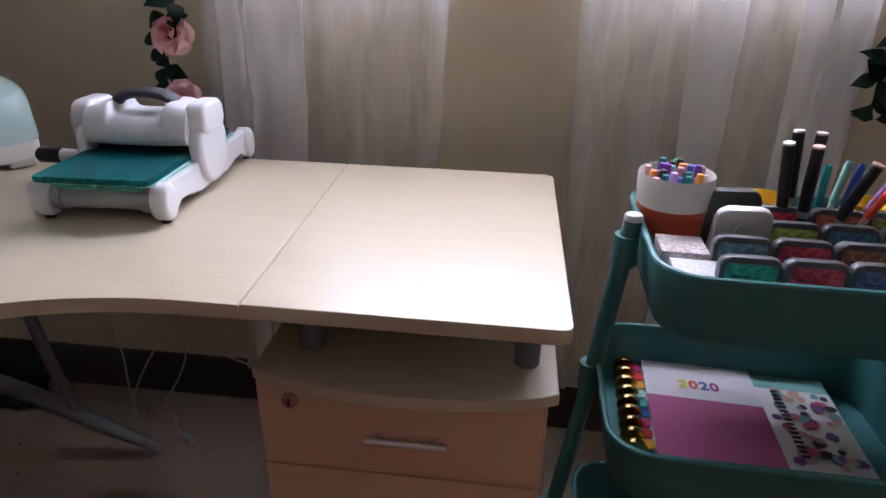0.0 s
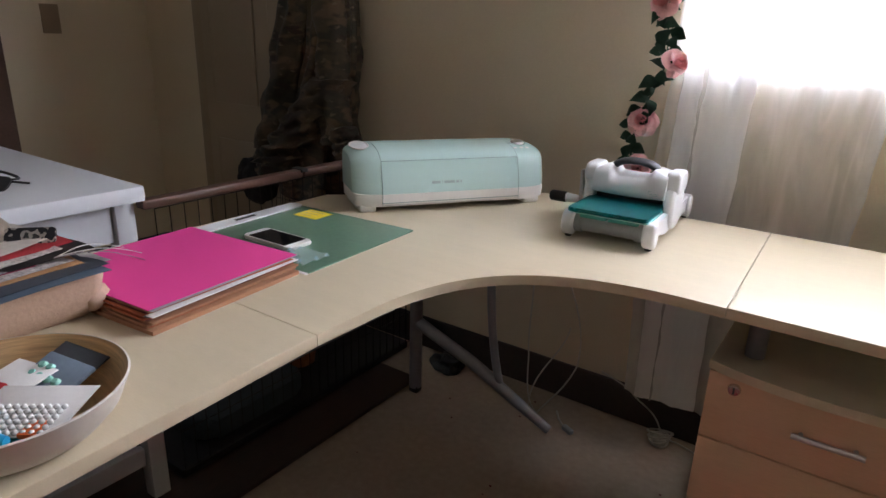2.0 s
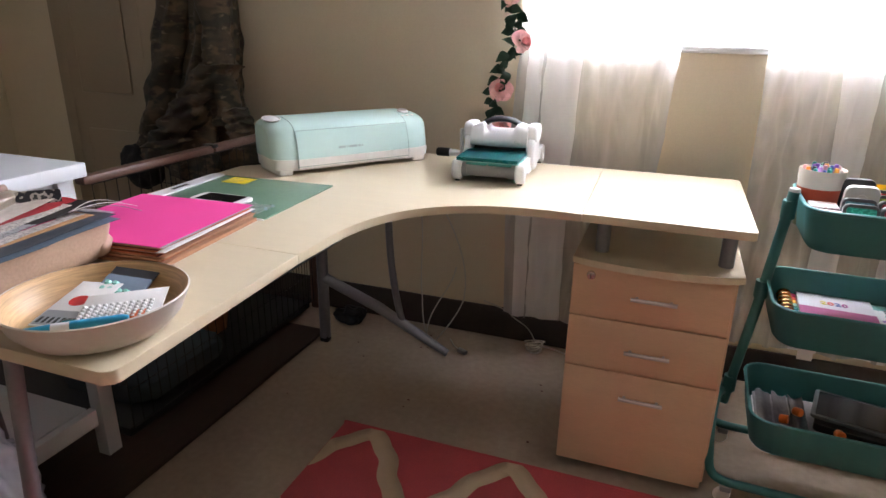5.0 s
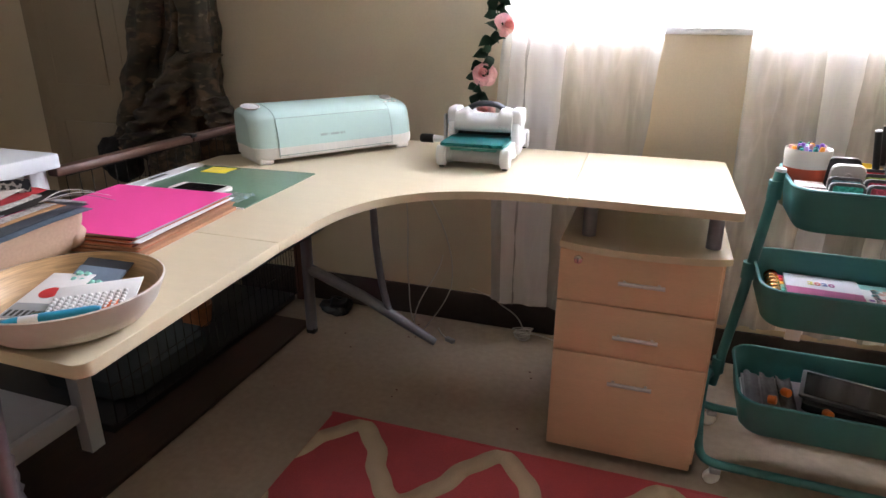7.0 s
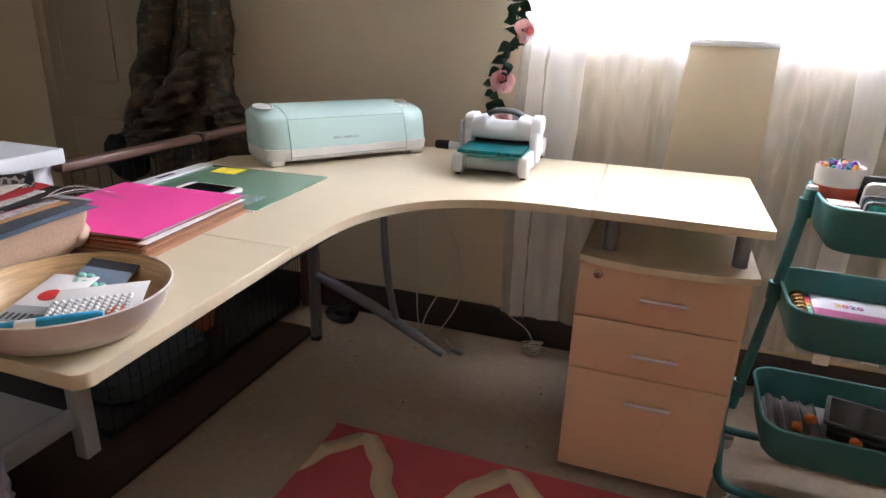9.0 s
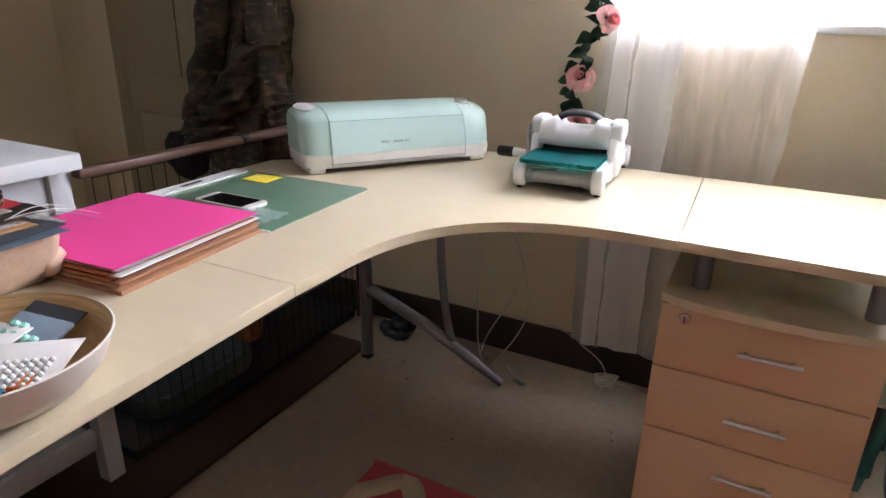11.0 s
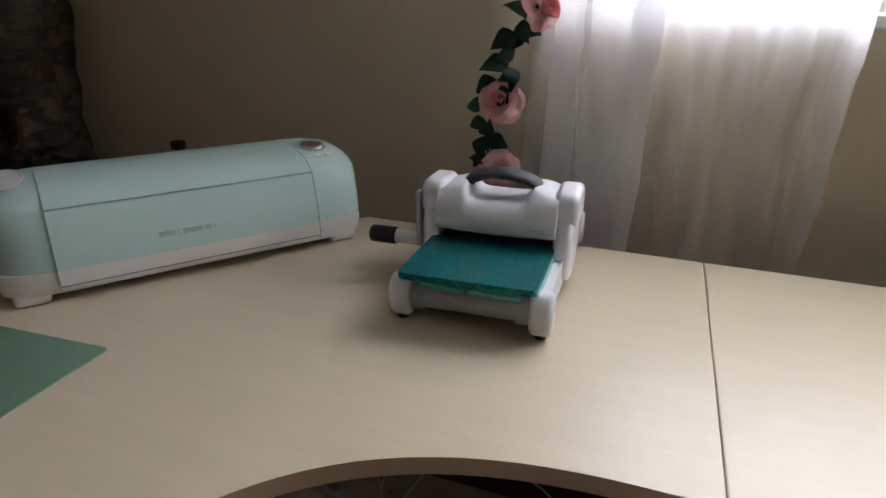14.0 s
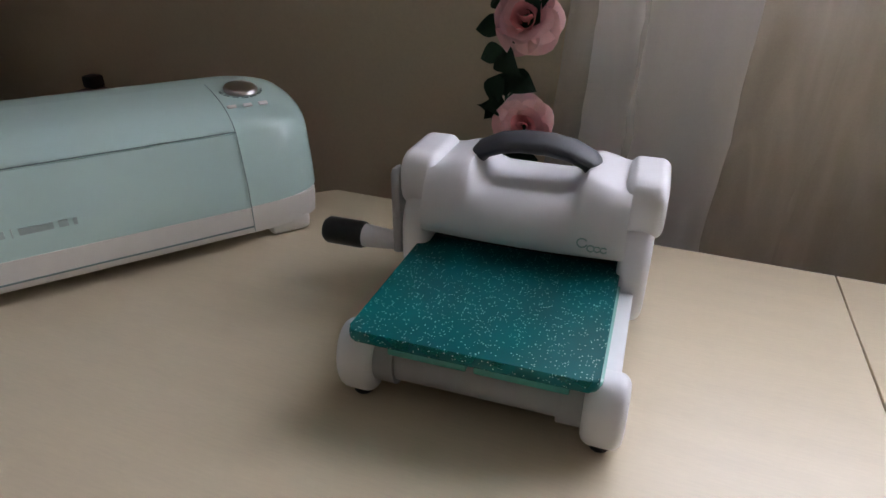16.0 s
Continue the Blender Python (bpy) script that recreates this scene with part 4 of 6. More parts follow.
part("film", bm, material("clear_film", (0.55, 0.75, 0.78), 0.1, vary=0.0, bump=0, Alpha=0.35), wrap, smooth=20)

# ---------------------------------------------------------------- bamboo bowl with craft bits
BAMBOO = material("spun_bamboo", (0.56, 0.36, 0.18), 0.4, vary=0.34, scale=7, grain=30, stretch=(1, 1, 22), bump=0.04)
bowl = thing("bamboo_bowl", "shallow bamboo bowl, white lacquered outside", "bowl", at=(-0.757, -0.221, DT))
part("inside", lathe([(0.0, 0.007), (0.078, 0.007), (0.091, 0.011), (0.107, 0.0285), (0.1185, 0.0535), (0.1205, 0.0545)], 56, top=False), BAMBOO, bowl, "bare spun bamboo inside")
part("outside", lathe([(0.0, 0.0), (0.079, 0.0), (0.094, 0.006), (0.111, 0.025), (0.1230, 0.0540), (0.1207, 0.0552)], 56, top=False), material("cream_lacquer", (0.62, 0.57, 0.52), 0.4, vary=0.06, bump=0.02), bowl, "cream lacquered outside")
bag = thing("sticker_sheet", "white card with rows of pearl dots in the bowl", "sticker sheet", at=(-0.717, -0.212, DT + 0.016), rz=32)
card = part("card", bx(-0.056, 0.054, -0.040, 0.042, 0.020, 0.0213, bev=0.0004, m=pose(0, 0, 0, 6, -4)), PAPER, bag)
PEARL = material("pearl", (0.85, 0.85, 0.84), 0.2, vary=0.0, bump=0)
dot = bmesh.new()
bmesh.ops.create_icosphere(dot, subdivisions=1, radius=0.0036)
dotme = mesh_of("dot", dot, PEARL, 80)
for i in range(11):
    for j in range(6):
        ob = new("dot", dotme)
        ob.parent, ob.matrix_basis = card, pose(0, 0, 0, 6, -4) @ pose(-0.050 + i * 0.0088, -0.036 + j * 0.0080, 0.0228)
pk = thing("card_packet", "printed cardboard packet with a red spot", "packet", at=(-0.790, -0.222, DT + 0.016), rz=104)
part("card", bx(-0.060, 0.060, -0.030, 0.034, 0.004, 0.006, bev=0.0005, m=pose(0, 0, 0.010, 0, -7)), PAPER, pk)
part("print", bx(-0.058, -0.022, -0.028, 0.032, 0.0062, 0.0066, m=pose(0, 0, 0.010, 0, -7)), GREYP, pk)
part("red_spot", lathe([(0.0, 0.0065), (0.014, 0.0065), (0.014, 0.0070), (0.0, 0.0070)], 20, m=pose(0.006, 0.004, 0.010, 0, -7)), material("red_print", (0.6, 0.03, 0.03), 0.6), pk)
bm = bmesh.new()
for i in range(7):
    box(bm, -0.054 + 0.0, -0.040, -0.024 + i * 0.008, -0.020 + i * 0.008, 0.0068, 0.0071, m=pose(0, 0, 0.010, 0, -7))
part("print_bar", bm, BLACK, pk)
pk2 = thing("clear_packet", "small clear packet with mint gems", "packet", at=(-0.776, -0.160, DT + 0.018), rz=14)
part("film", bx(-0.035, 0.035, -0.025, 0.025, 0.0, 0.006, bev=0.002, m=pose(0, 0, 0.012, 18, 5)), material("blue_grey_film", (0.25, 0.32, 0.42), 0.15, bump=0), pk2)
part("header", bx(-0.035, 0.035, 0.0252, 0.045, 0.001, 0.003, m=pose(0, 0, 0.012, 18, 5)), SLATE, pk2)
for i in range(6):
    part("gem", lathe([(0.0, 0.006), (0.006, 0.006), (0.0035, 0.010), (0.0, 0.010)], 8, m=pose(0, 0, 0.012, 18, 5) @ pose(-0.024 + 0.012 * (i % 4), -0.010 + 0.014 * (i // 4), 0)), material("mint_gem", (0.35, 0.75, 0.65), 0.1, bump=0), pk2)
pen = thing("marker_pen", "bright blue marker pen with a white band", "pen", at=(-0.716, -0.290, DT + 0.033), rz=36)
BLUEP = material("bright_blue_plastic", (0.02, 0.32, 0.55), 0.3, bump=0)
part("barrel", tube([(-0.062, 0, 0.004), (-0.030, 0, 0.006), (-0.028, 0, 0.006)], [0.006, 0.0075, 0.0075], 12), BLUEP, pen)
part("band", tube([(-0.028, 0, 0.006), (-0.006, 0, 0.007)], 0.0076, 12), WHITEP, pen)
part("cap", tube([(-0.006, 0, 0.007), (0.055, 0, 0.010), (0.062, 0, 0.010)], [0.0080, 0.0080, 0.006], 12), BLUEP, pen)
tapes = thing("teal_packet", "teal blister packet with an orange end", "packet", at=(-0.716, -0.250, DT + 0.020), rz=34)
part("blister", bx(-0.055, 0.050, -0.014, 0.016, 0.0, 0.012, bev=0.004), material("teal_blister", (0.01, 0.16, 0.20), 0.2, bump=0), tapes)
part("end", bx(0.034, 0.056, -0.012, 0.014, 0.0122, 0.018, bev=0.002), material("orange_plastic", (0.80, 0.16, 0.03), 0.4), tapes)

# ---------------------------------------------------------------- cloth organiser full of magazines
FLORAL = mottled("floral_print", ((0.02, 0.02, 0.025), (0.4, 0.36, 0.33), (0.05, 0.05, 0.05), (0.25, 0.2, 0.18)), 45)
FOLDER = material("grey_card", (0.30, 0.28, 0.28), 0.7, vary=0.15)
CLOTH = material("blush_leatherette", (0.52, 0.36, 0.27), 0.7, vary=0.10, scale=8, grain=160, bump=0.2)
org = thing("cloth_organiser", "blush pink soft bin stuffed with papers", "storage bin", at=(-1.090, -0.150, DT))
bm = bmesh.new()
rings = []
for k, (zz, gx, gy) in enumerate(((0.001, -0.016, -0.010), (0.02, -0.002, 0.002), (0.042, 0.004, 0.004), (0.062, 0.014, 0.006), (0.074, 0.018, 0.008), (0.071, 0.008, -0.003), (0.03, -0.01, -0.012))):
    ring = []
    for i, (x, y) in enumerate(rounded(-0.150 - gx, 0.128 + gx, -0.176 - gy, 0.146 + gy, 0.030, 8)):
        q = noise.noise((x * 14, y * 14, zz * 20)) * 0.010
        ring.append(bm.verts.new((x + q, y + q * 0.8, zz + (0.008 * noise.noise((x * 9, y * 9, 5)) if k > 2 else 0))))
    rings.append(ring)
for a, b in zip(rings, rings[1:]):
    for i in range(len(a)):
        bm.faces.new((a[i], a[(i + 1) % len(a)], b[(i + 1) % len(a)], b[i]))
bm.faces.new(rings[0][::-1])
part("cloth", bm, CLOTH, org, smooth=60)
part("handle_flap", tube(bezier((0.085, 0.115, 0.050), (0.125, 0.140, 0.040), (0.135, 0.145, 0.022), (0.085, 0.120, 0.016), 10), [0.010, 0.018, 0.022, 0.024, 0.025, 0.025, 0.024, 0.023, 0.021, 0.018, 0.012], 14, flat=0.62), CLOTH, org, smooth=180)
# colour, right edge, height, tip, thickness, upward curl of the tip, turn, words
MAGS = (((0.10, 0.14, 0.19), -0.932, 0.842, -0.006, 0.0050, 0.000, 1.5, "slate blue"), ((0.014, 0.014, 0.016), -0.952, 0.848, -0.030, 0.0040, 0.000, -1.0, "black"),
        ((0.06, 0.07, 0.09), -0.946, 0.853, -0.004, 0.0030, 0.002, 2.5, "dark grey"), ((0.52, 0.51, 0.50), -0.958, 0.857, 0.004, 0.0020, 0.001, 0.5, "pale grey"),
        ((0.52, 0.27, 0.12), -0.968, 0.860, -0.028, 0.0030, 0.002, -0.5, "tan"), ((0.62, 0.58, 0.56), -0.979, 0.864, -0.042, 0.0030, 0.004, 2.0, "white printed"),
        ((0.34, 0.03, 0.09), -0.992, 0.868, -0.085, 0.0030, 0.004, 0.0, "magenta"), ((0.40, 0.39, 0.41), -0.998, 0.872, -0.060, 0.0040, 0.006, 4.0, "grey printed"),
        ((0.020, 0.016, 0.016), -0.984, 0.877, -0.012, 0.0060, 0.010, -5.0, "glossy black"), ((0.62, 0.59, 0.56), -1.006, 0.884, -0.046, 0.0045, 0.010, 1.0, "white printed"),
        ((0.40, 0.025, 0.035), -1.017, 0.890, -0.028, 0.0060, 0.012, -1.5, "red"), ((0.58, 0.54, 0.49), -1.038, 0.897, -0.040, 0.0030, 0.020, 3.0, "torn cream"))
rnd = random.Random(4)
for i, (c, xr, zr, yt, th, curl, turn, words) in enumerate(MAGS):
    th *= 0.42
    mg = thing("magazine", words + " paper booklet leaning in the soft bin", "magazine", at=(xr, yt + 0.0012 * i, 0.829 + (zr - 0.842) * 0.36), rz=turn, group="magazines in the bin")
    bm = bmesh.new()
    L_, W_ = 0.300 + rnd.uniform(-0.02, 0.02), 0.19 - 0.006 * i
    sheets = []
    for lift in (th, 0.0):
        g = []
        for iy in range(17):
            v = iy / 16
            row = []
            for ix in range(11):
                u = ix / 10
                rag = 0.006 * noise.noise((u * 5, i * 3.1, 2)) if iy == 0 else 0
                zz = 0.006 * u + curl * (1 - v) ** 4 * 0.9 - 0.006 * v + 0.0005 * noise.noise((u * 3, v * 4, i * 1.7)) + 0.004 * noise.noise((u * 1.4, v * 1.8, 3.3)) + lift * (1 - 0.5 * (u < 0.05))
                row.append(bm.verts.new((-u * W_ + 0.0015 * noise.noise((v * 6, i, 1)), -v * L_ + rag - 0.03 * u * (1 - v), zz)))
            g.append(row)
        sheets.append(g)
    top, bot = sheets
    for g in sheets:
        for a, b in zip(g, g[1:]):
            for j in range(10):
                bm.faces.new((a[j], a[j + 1], b[j + 1], b[j]))
    rim_t = [r[0] for r in top] + top[-1][1:] + [r[-1] for r in top[::-1]][1:] + top[0][::-1][1:-1]
    rim_b = [r[0] for r in bot] + bot[-1][1:] + [r[-1] for r in bot[::-1]][1:] + bot[0][::-1][1:-1]
    for j in range(len(rim_t)):
        k = (j + 1) % len(rim_t)
        bm.faces.new((rim_t[j], rim_t[k], rim_b[k], rim_b[j]))
    if "printed" in words:
        cover = mottled("printed_cover", (c, tuple(q * 0.85 for q in c), tuple(q * 0.55 for q in c), c), 150, 0.45)
    else:
        cover = material("booklet_cover", c, 0.40, vary=0.2, scale=25, bump=0.03)
    part("page_block", bm, cover, mg)

case = thing("vinyl_case", "beige soft vinyl case lying on the papers", "case", at=(-1.145, -0.175, DT + 0.116), rz=-6)
bm = bmesh.new()
bmesh.ops.create_icosphere(bm, subdivisions=4, radius=1.0)
for v in bm.verts:
    d = v.co.copy()
    q = Vector([math.copysign(abs(k) ** 0.6, k) for k in d])
    v.co = Vector((q.x * 0.072, q.y * 0.118, q.z * 0.019 + 0.004 * (q.x < 0))) * (1 + 0.10 * noise.noise(d * 2.4))
part("body", bm, material("beige_vinyl", (0.30, 0.24, 0.19), 0.28, vary=0.08), case, smooth=80)
part("rolled_edge", tube([(0.030 + 0.004 * math.sin(k), -0.100 + 0.0125 * k, 0.0195 + 0.002 * math.sin(k * 0.7)) for k in range(17)], 0.0075, 10), material("brown_binding", (0.22, 0.14, 0.10), 0.5), case)
part("teal_end", bx(0.035, 0.062, -0.085, -0.045, -0.016, 0.008, bev=0.004), material("pale_teal_plastic", (0.16, 0.42, 0.42), 0.3), case)
pouch = thing("printed_packet", "small dark packet with pale print standing on the papers", "packet", at=(-1.050, -0.062, DT + 0.098), rz=48)
part("body", prism(rounded(-0.034, 0.034, 0.0, 0.034, 0.004), -0.003, 0.003, 0.001, 2, m=pose(0, 0, 0, 62)), FLORAL, pouch)

for i, (tx, ty, tz) in enumerate(((-0.947, 0.052, 0.836), (-0.932, 0.046, 0.830), (-0.970, 0.035, 0.845))):
    sp = thing("paper_strip", "thin curling strip of pale paper sticking out of the bin", "paper", at=(-0.992, -0.055, DT + 0.098), group="loose strips in the bin")
    d = Vector((tx + 0.992, ty + 0.055, tz - DT - 0.098))
    part("sheet", tube([d * u + Vector((0.003 * math.sin(5 * u + i), 0, 0.012 * math.sin(u * 3.1))) for u in [k / 12 for k in range(13)]], [0.0024 - 0.0012 * k / 12 for k in range(13)], 6, flat=0.25), (PAPER, FOLDER, PAPER)[i], sp, smooth=180)

# ---------------------------------------------------------------- on the white table
gl = thing("sunglasses", "folded black sunglasses on the white table", "sunglasses", at=(-1.545, 0.062, WTZ), rz=25)
part("lens", prism(rounded(-0.055, -0.006, -0.012, 0.026, 0.012), 0.002, 0.006, 0.002, m=pose(0, 0, 0.004, 40)), BLACK, gl)
part("lens", prism(rounded(0.006, 0.055, -0.012, 0.026, 0.012), 0.002, 0.006, 0.002, m=pose(0, 0, 0.004, 40)), BLACK, gl)
part("frame", tube(bezier((-0.062, 0.018, 0.026), (-0.02, 0.026, 0.036), (0.02, 0.026, 0.036), (0.062, 0.018, 0.026), 10), 0.003, 8), BLACK, gl)
part("temple", tube(bezier((-0.060, 0.018, 0.026), (-0.055, 0.04, 0.010), (0.0, 0.055, 0.004), (0.05, 0.058, 0.003), 10), 0.0024, 8), BLACK, gl)
part("temple", tube(bezier((0.060, 0.018, 0.026), (0.058, 0.045, 0.012), (0.0, 0.050, 0.010), (-0.05, 0.048, 0.009), 10), 0.0024, 8), BLACK, gl)

# ---------------------------------------------------------------- wire crate with wooden rails
RAIL = material("red_brown_wood_rail", (0.12, 0.062, 0.045), 0.45, vary=0.2, scale=6, grain=50, stretch=(6, 1, 6))
WIRE = material("dark_wire", (0.025, 0.022, 0.02), 0.45, 0.5)
crate = thing("dog_crate", "large wire dog crate with brown wooden top rails", "crate", at=(-1.75, 0.72, 0.0145))
CX0, CX1, CY0, CY1, CZ = -0.42, 0.375, -0.43, 0.60, 0.765
part("rail", bx(CX1 - 0.022, CX1 + 0.012, CY0, CY0 + 0.475, CZ, CZ + 0.022, bev=0.006), RAIL, crate)
part("rail", bx(CX1 - 0.022, CX1 + 0.012, CY0 + 0.480, CY1 + 0.02, CZ, CZ + 0.022, bev=0.006), RAIL, crate)
part("hinge", bx(CX1 - 0.026, CX1 + 0.016, CY0 + 0.466, CY0 + 0.490, CZ + 0.015, CZ + 0.026, bev=0.003), BLACK, crate)
for x, y in ((CX1 - 0.005, CY1),):
    part("corner_post", bx(x - 0.016, x + 0.016, y - 0.016, y + 0.016, 0.0, CZ - 0.001, bev=0.004), RAIL, crate)
    part("finial", bx(x - 0.013, x + 0.013, y - 0.012, y + 0.014, CZ + 0.0225, CZ + 0.044, bev=0.004), BLACK, crate, "dark end cap on the rail")
part("tray", bx(CX0, CX1 - 0.024, CY0 + 0.035, CY1 - 0.02, 0.0, 0.030, bev=0.006), BLACK, crate)


def wires(p, along, up, na, nu, r=0.0013):
    bm = bmesh.new()
    p, along, up = Vector(p), Vector(along), Vector(up)
    for i in range(na + 1):
        tube([p + along * (i / na), p + along * (i / na) + up], r, 5, bm)
    for j in range(nu + 1):
        tube([p + up * (j / nu), p + up * (j / nu) + along], r * 1.2, 5, bm)
    return bm


part("wire_panel", wires((CX1 - 0.005, CY0 + 0.035, 0.04), (0, CY1 - CY0 - 0.055, 0), (0, 0, CZ - 0.045), 26, 6), WIRE, crate)
part("wire_panel", wires((CX0 + 0.02, CY1, 0.04), (CX1 - CX0 - 0.045, 0, 0), (0, 0, 0.52), 26, 6), WIRE, crate)
dish = thing("pet_bed", "grey-blue pet cushion inside the crate", "cushion", at=(-1.62, 0.62, 0.046))
part("pad", prism(rounded(-0.18, 0.18, -0.20, 0.20, 0.05), 0.0, 0.06, 0.022, 3), material("grey_blue_cloth", (0.05, 0.065, 0.07), 0.9, vary=0.2, grain=200, bump=0.3), dish)
toy = thing("wicker_basket", "small orange wicker basket inside the crate", "basket", at=(-1.60, 0.93, 0.046))
part("body", lathe([(0.0, 0.0), (0.05, 0.0), (0.062, 0.08), (0.058, 0.08), (0.047, 0.006), (0.0, 0.006)], 20), material("wicker", (0.32, 0.12, 0.05), 0.8, vary=0.3, grain=80), toy)
bag = thing("black_bag", "black crumpled bag on the floor under the desk", "bag", at=(-1.19, 1.285, 0.0))
bm = bmesh.new()
bmesh.ops.create_icosphere(bm, subdivisions=4, radius=0.06)
for v in bm.verts:
    n_ = noise.noise(v.co * 28) * 0.018
    v.co = Vector((v.co.x * 1.15, v.co.y * 0.9, max(0.0, (v.co.z + 0.035) * 0.6))) + v.normal * n_ * 1.5
    v.co.z = max(0.0005, v.co.z)
part("cloth", bm, BLACK, bag, smooth=30)

# ---------------------------------------------------------------- camouflage jacket hanging by the door
def camo(name):
    m = material(name, (0.060, 0.043, 0.024), 0.80, vary=0.2, scale=8, grain=240, bump=0.4)
    nt = m.node_tree
    b = nt.nodes["Principled BSDF"]
    col = b.inputs["Base Color"].links[0].from_socket
    co = nt.nodes.new("ShaderNodeTexCoord")
    for k, (tone, scale, cut_at) in enumerate((((0.030, 0.026, 0.014), 9, 0.52), ((0.105, 0.070, 0.038), 13, 0.56), ((0.032, 0.020, 0.012), 17, 0.60), ((0.13, 0.10, 0.066), 28, 0.66))):
        mp, nz, gt, mx = nt.nodes.new("ShaderNodeMapping"), nt.nodes.new("ShaderNodeTexNoise"), nt.nodes.new("ShaderNodeMapRange"), nt.nodes.new("ShaderNodeMix")
        mp.inputs["Location"].default_value, mp.inputs["Scale"].default_value = (3.1 * k, 7.7 * k, 1.3), (0.8, 0.8, 1.6)
        nz.inputs["Scale"].default_value, nz.inputs["Detail"].default_value = scale, 2.5
        gt.inputs[1].default_value, gt.inputs[2].default_value = cut_at - 0.04, cut_at + 0.04
        mx.data_type = "RGBA"
        mx.inputs["B"].default_value = (*tone, 1)
        nt.links.new(co.outputs["Object"], mp.inputs[0])
        nt.links.new(mp.outputs[0], nz.inputs[0])
        nt.links.new(nz.outputs[0], gt.inputs[0])
        nt.links.new(gt.outputs[0], mx.inputs["Factor"])
        nt.links.new(col, mx.inputs["A"])
        col = mx.outputs["Result"]
    nt.links.new(col, b.inputs["Base Color"])
    return m


CAMO = camo("camouflage_cloth")
jk = thing("camouflage_jacket", "brown and green camouflage jacket hanging in folds", "jacket", at=(-1.93, 1.245, 0))
bm = bmesh.new()
NR, NS = 46, 72
rows = []
for k in range(NR + 1):
    v = k / NR
    zz = 0.60 + 1.15 * v
    half = 0.275 - 0.03 * v - 0.165 * min(1, max(0, (v - 0.05) / 0.40)) ** 0.8
    narrow = max(0.0, (v - 0.35) / 0.65)
    half *= 1 - 0.35 * narrow
    deep = 0.105 - 0.035 * v
    row = []
    for i in range(NS):
        a = 2 * math.pi * i / NS
        fold = 0.16 * math.sin(5 * a + 3.5 * v + 1.1) + 0.10 * math.sin(11 * a - 6 * v) + 0.22 * noise.noise((math.cos(a) * 2.2, math.sin(a) * 2.2, v * 5)) + 0.10 * noise.noise((math.cos(a) * 6, math.sin(a) * 6, v * 16))
        r = 1 + fold
        x = half * r * math.cos(a) + 0.05 + 0.15 * min(1, v / 0.45) + 0.045 * narrow
        y = min(0.120, deep * r * math.sin(a))
        zo = 0.03 * noise.noise((a, v * 3, 2)) if 0 < k < NR else 0
        row.append(bm.verts.new((x, y, zz + zo + (0.05 * math.sin(2 * a + 0.6) if k == 0 else 0))))
    rows.append(row)
for a, b in zip(rows, rows[1:]):
    for i in range(NS):
        bm.faces.new((a[i], a[(i + 1) % NS], b[(i + 1) % NS], b[i]))
bm.faces.new(rows[0][::-1]), bm.faces.new(rows[-1])
part("body", bm, CAMO, jk, smooth=75)


def sleeve(x0, y0, z1, x1, y1, z0, r, seed):
    bm = bmesh.new()
    ring = []
    for k in range(31):
        v = k / 30
        c = Vector((x0 + (x1 - x0) * v, y0 + (y1 - y0) * v, z1 + (z0 - z1) * v))
        row = []
        for i in range(28):
            a = 2 * math.pi * i / 28
            q = r * (1 + 0.16 * math.sin(v * 34 + 2 * a + seed) * (0.4 + 0.6 * v) + 0.35 * noise.noise((math.cos(a) * 2 + seed, math.sin(a) * 2, v * 7)))
            row.append(bm.verts.new(c + Vector((q * math.cos(a), q * 0.8 * math.sin(a), 0.02 * noise.noise((a, v * 9, seed))))))
        ring.append(row)
    for a, b in zip(ring, ring[1:]):
        for i in range(28):
            bm.faces.new((a[i], a[(i + 1) % 28], b[(i + 1) % 28], b[i]))
    bm.faces.new(ring[0][::-1]), bm.faces.new(ring[-1])
    return bm


part("sleeve", sleeve(0.26, -0.050, 1.62, 0.29, -0.075, 0.80, 0.060, 2.0), CAMO, jk, smooth=75)
part("sleeve", sleeve(0.25, -0.060, 1.62, -0.05, -0.085, 0.74, 0.066, 5.0), CAMO, jk, smooth=75)
part("sleeve_turn", sleeve(0.30, -0.085, 1.02, 0.02, -0.120, 0.70, 0.085, 9.0), CAMO, jk, smooth=75)
part("cuff", sleeve(0.34, -0.09, 0.86, 0.40, -0.10, 0.72, 0.055, 3.0), CAMO, jk, smooth=75)
bm = bmesh.new()
bmesh.ops.create_icosphere(bm, subdivisions=4, radius=1.0)
for v in bm.verts:
    v.co = Vector((v.co.x * 0.100 - 0.200, v.co.y * 0.06 - 0.03, v.co.z * 0.095 + 0.585)) + v.normal * 0.018 * noise.noise(v.co * 3.2)
part("lining", bm, material("black_lining", (0.012, 0.011, 0.010), 0.9, vary=0.2, bump=0.2), jk, "black lining hanging out at the hem", smooth=75)
part("hook", tube([(0.16, 0.05, 1.745), (0.16, 0.09, 1.77), (0.16, 0.130, 1.77)], 0.006, 8), CHROME, jk)

# ---------------------------------------------------------------- rose garlands
LEAF = material("silk_leaf_green", (0.012, 0.052, 0.022), 0.55, vary=0.25, scale=30, bump=0.1)
ROSE = material("silk_rose_pink", (0.92, 0.55, 0.55), 0.7, vary=0.10, scale=60, bump=0.05, Subsurface_Weight=0.1)
ROSE_DEEP = material("silk_rose_deep", (0.90, 0.37, 0.37), 0.7, vary=0.1, scale=60)
STEM = material("garland_stem", (0.02, 0.07, 0.03), 0.6)


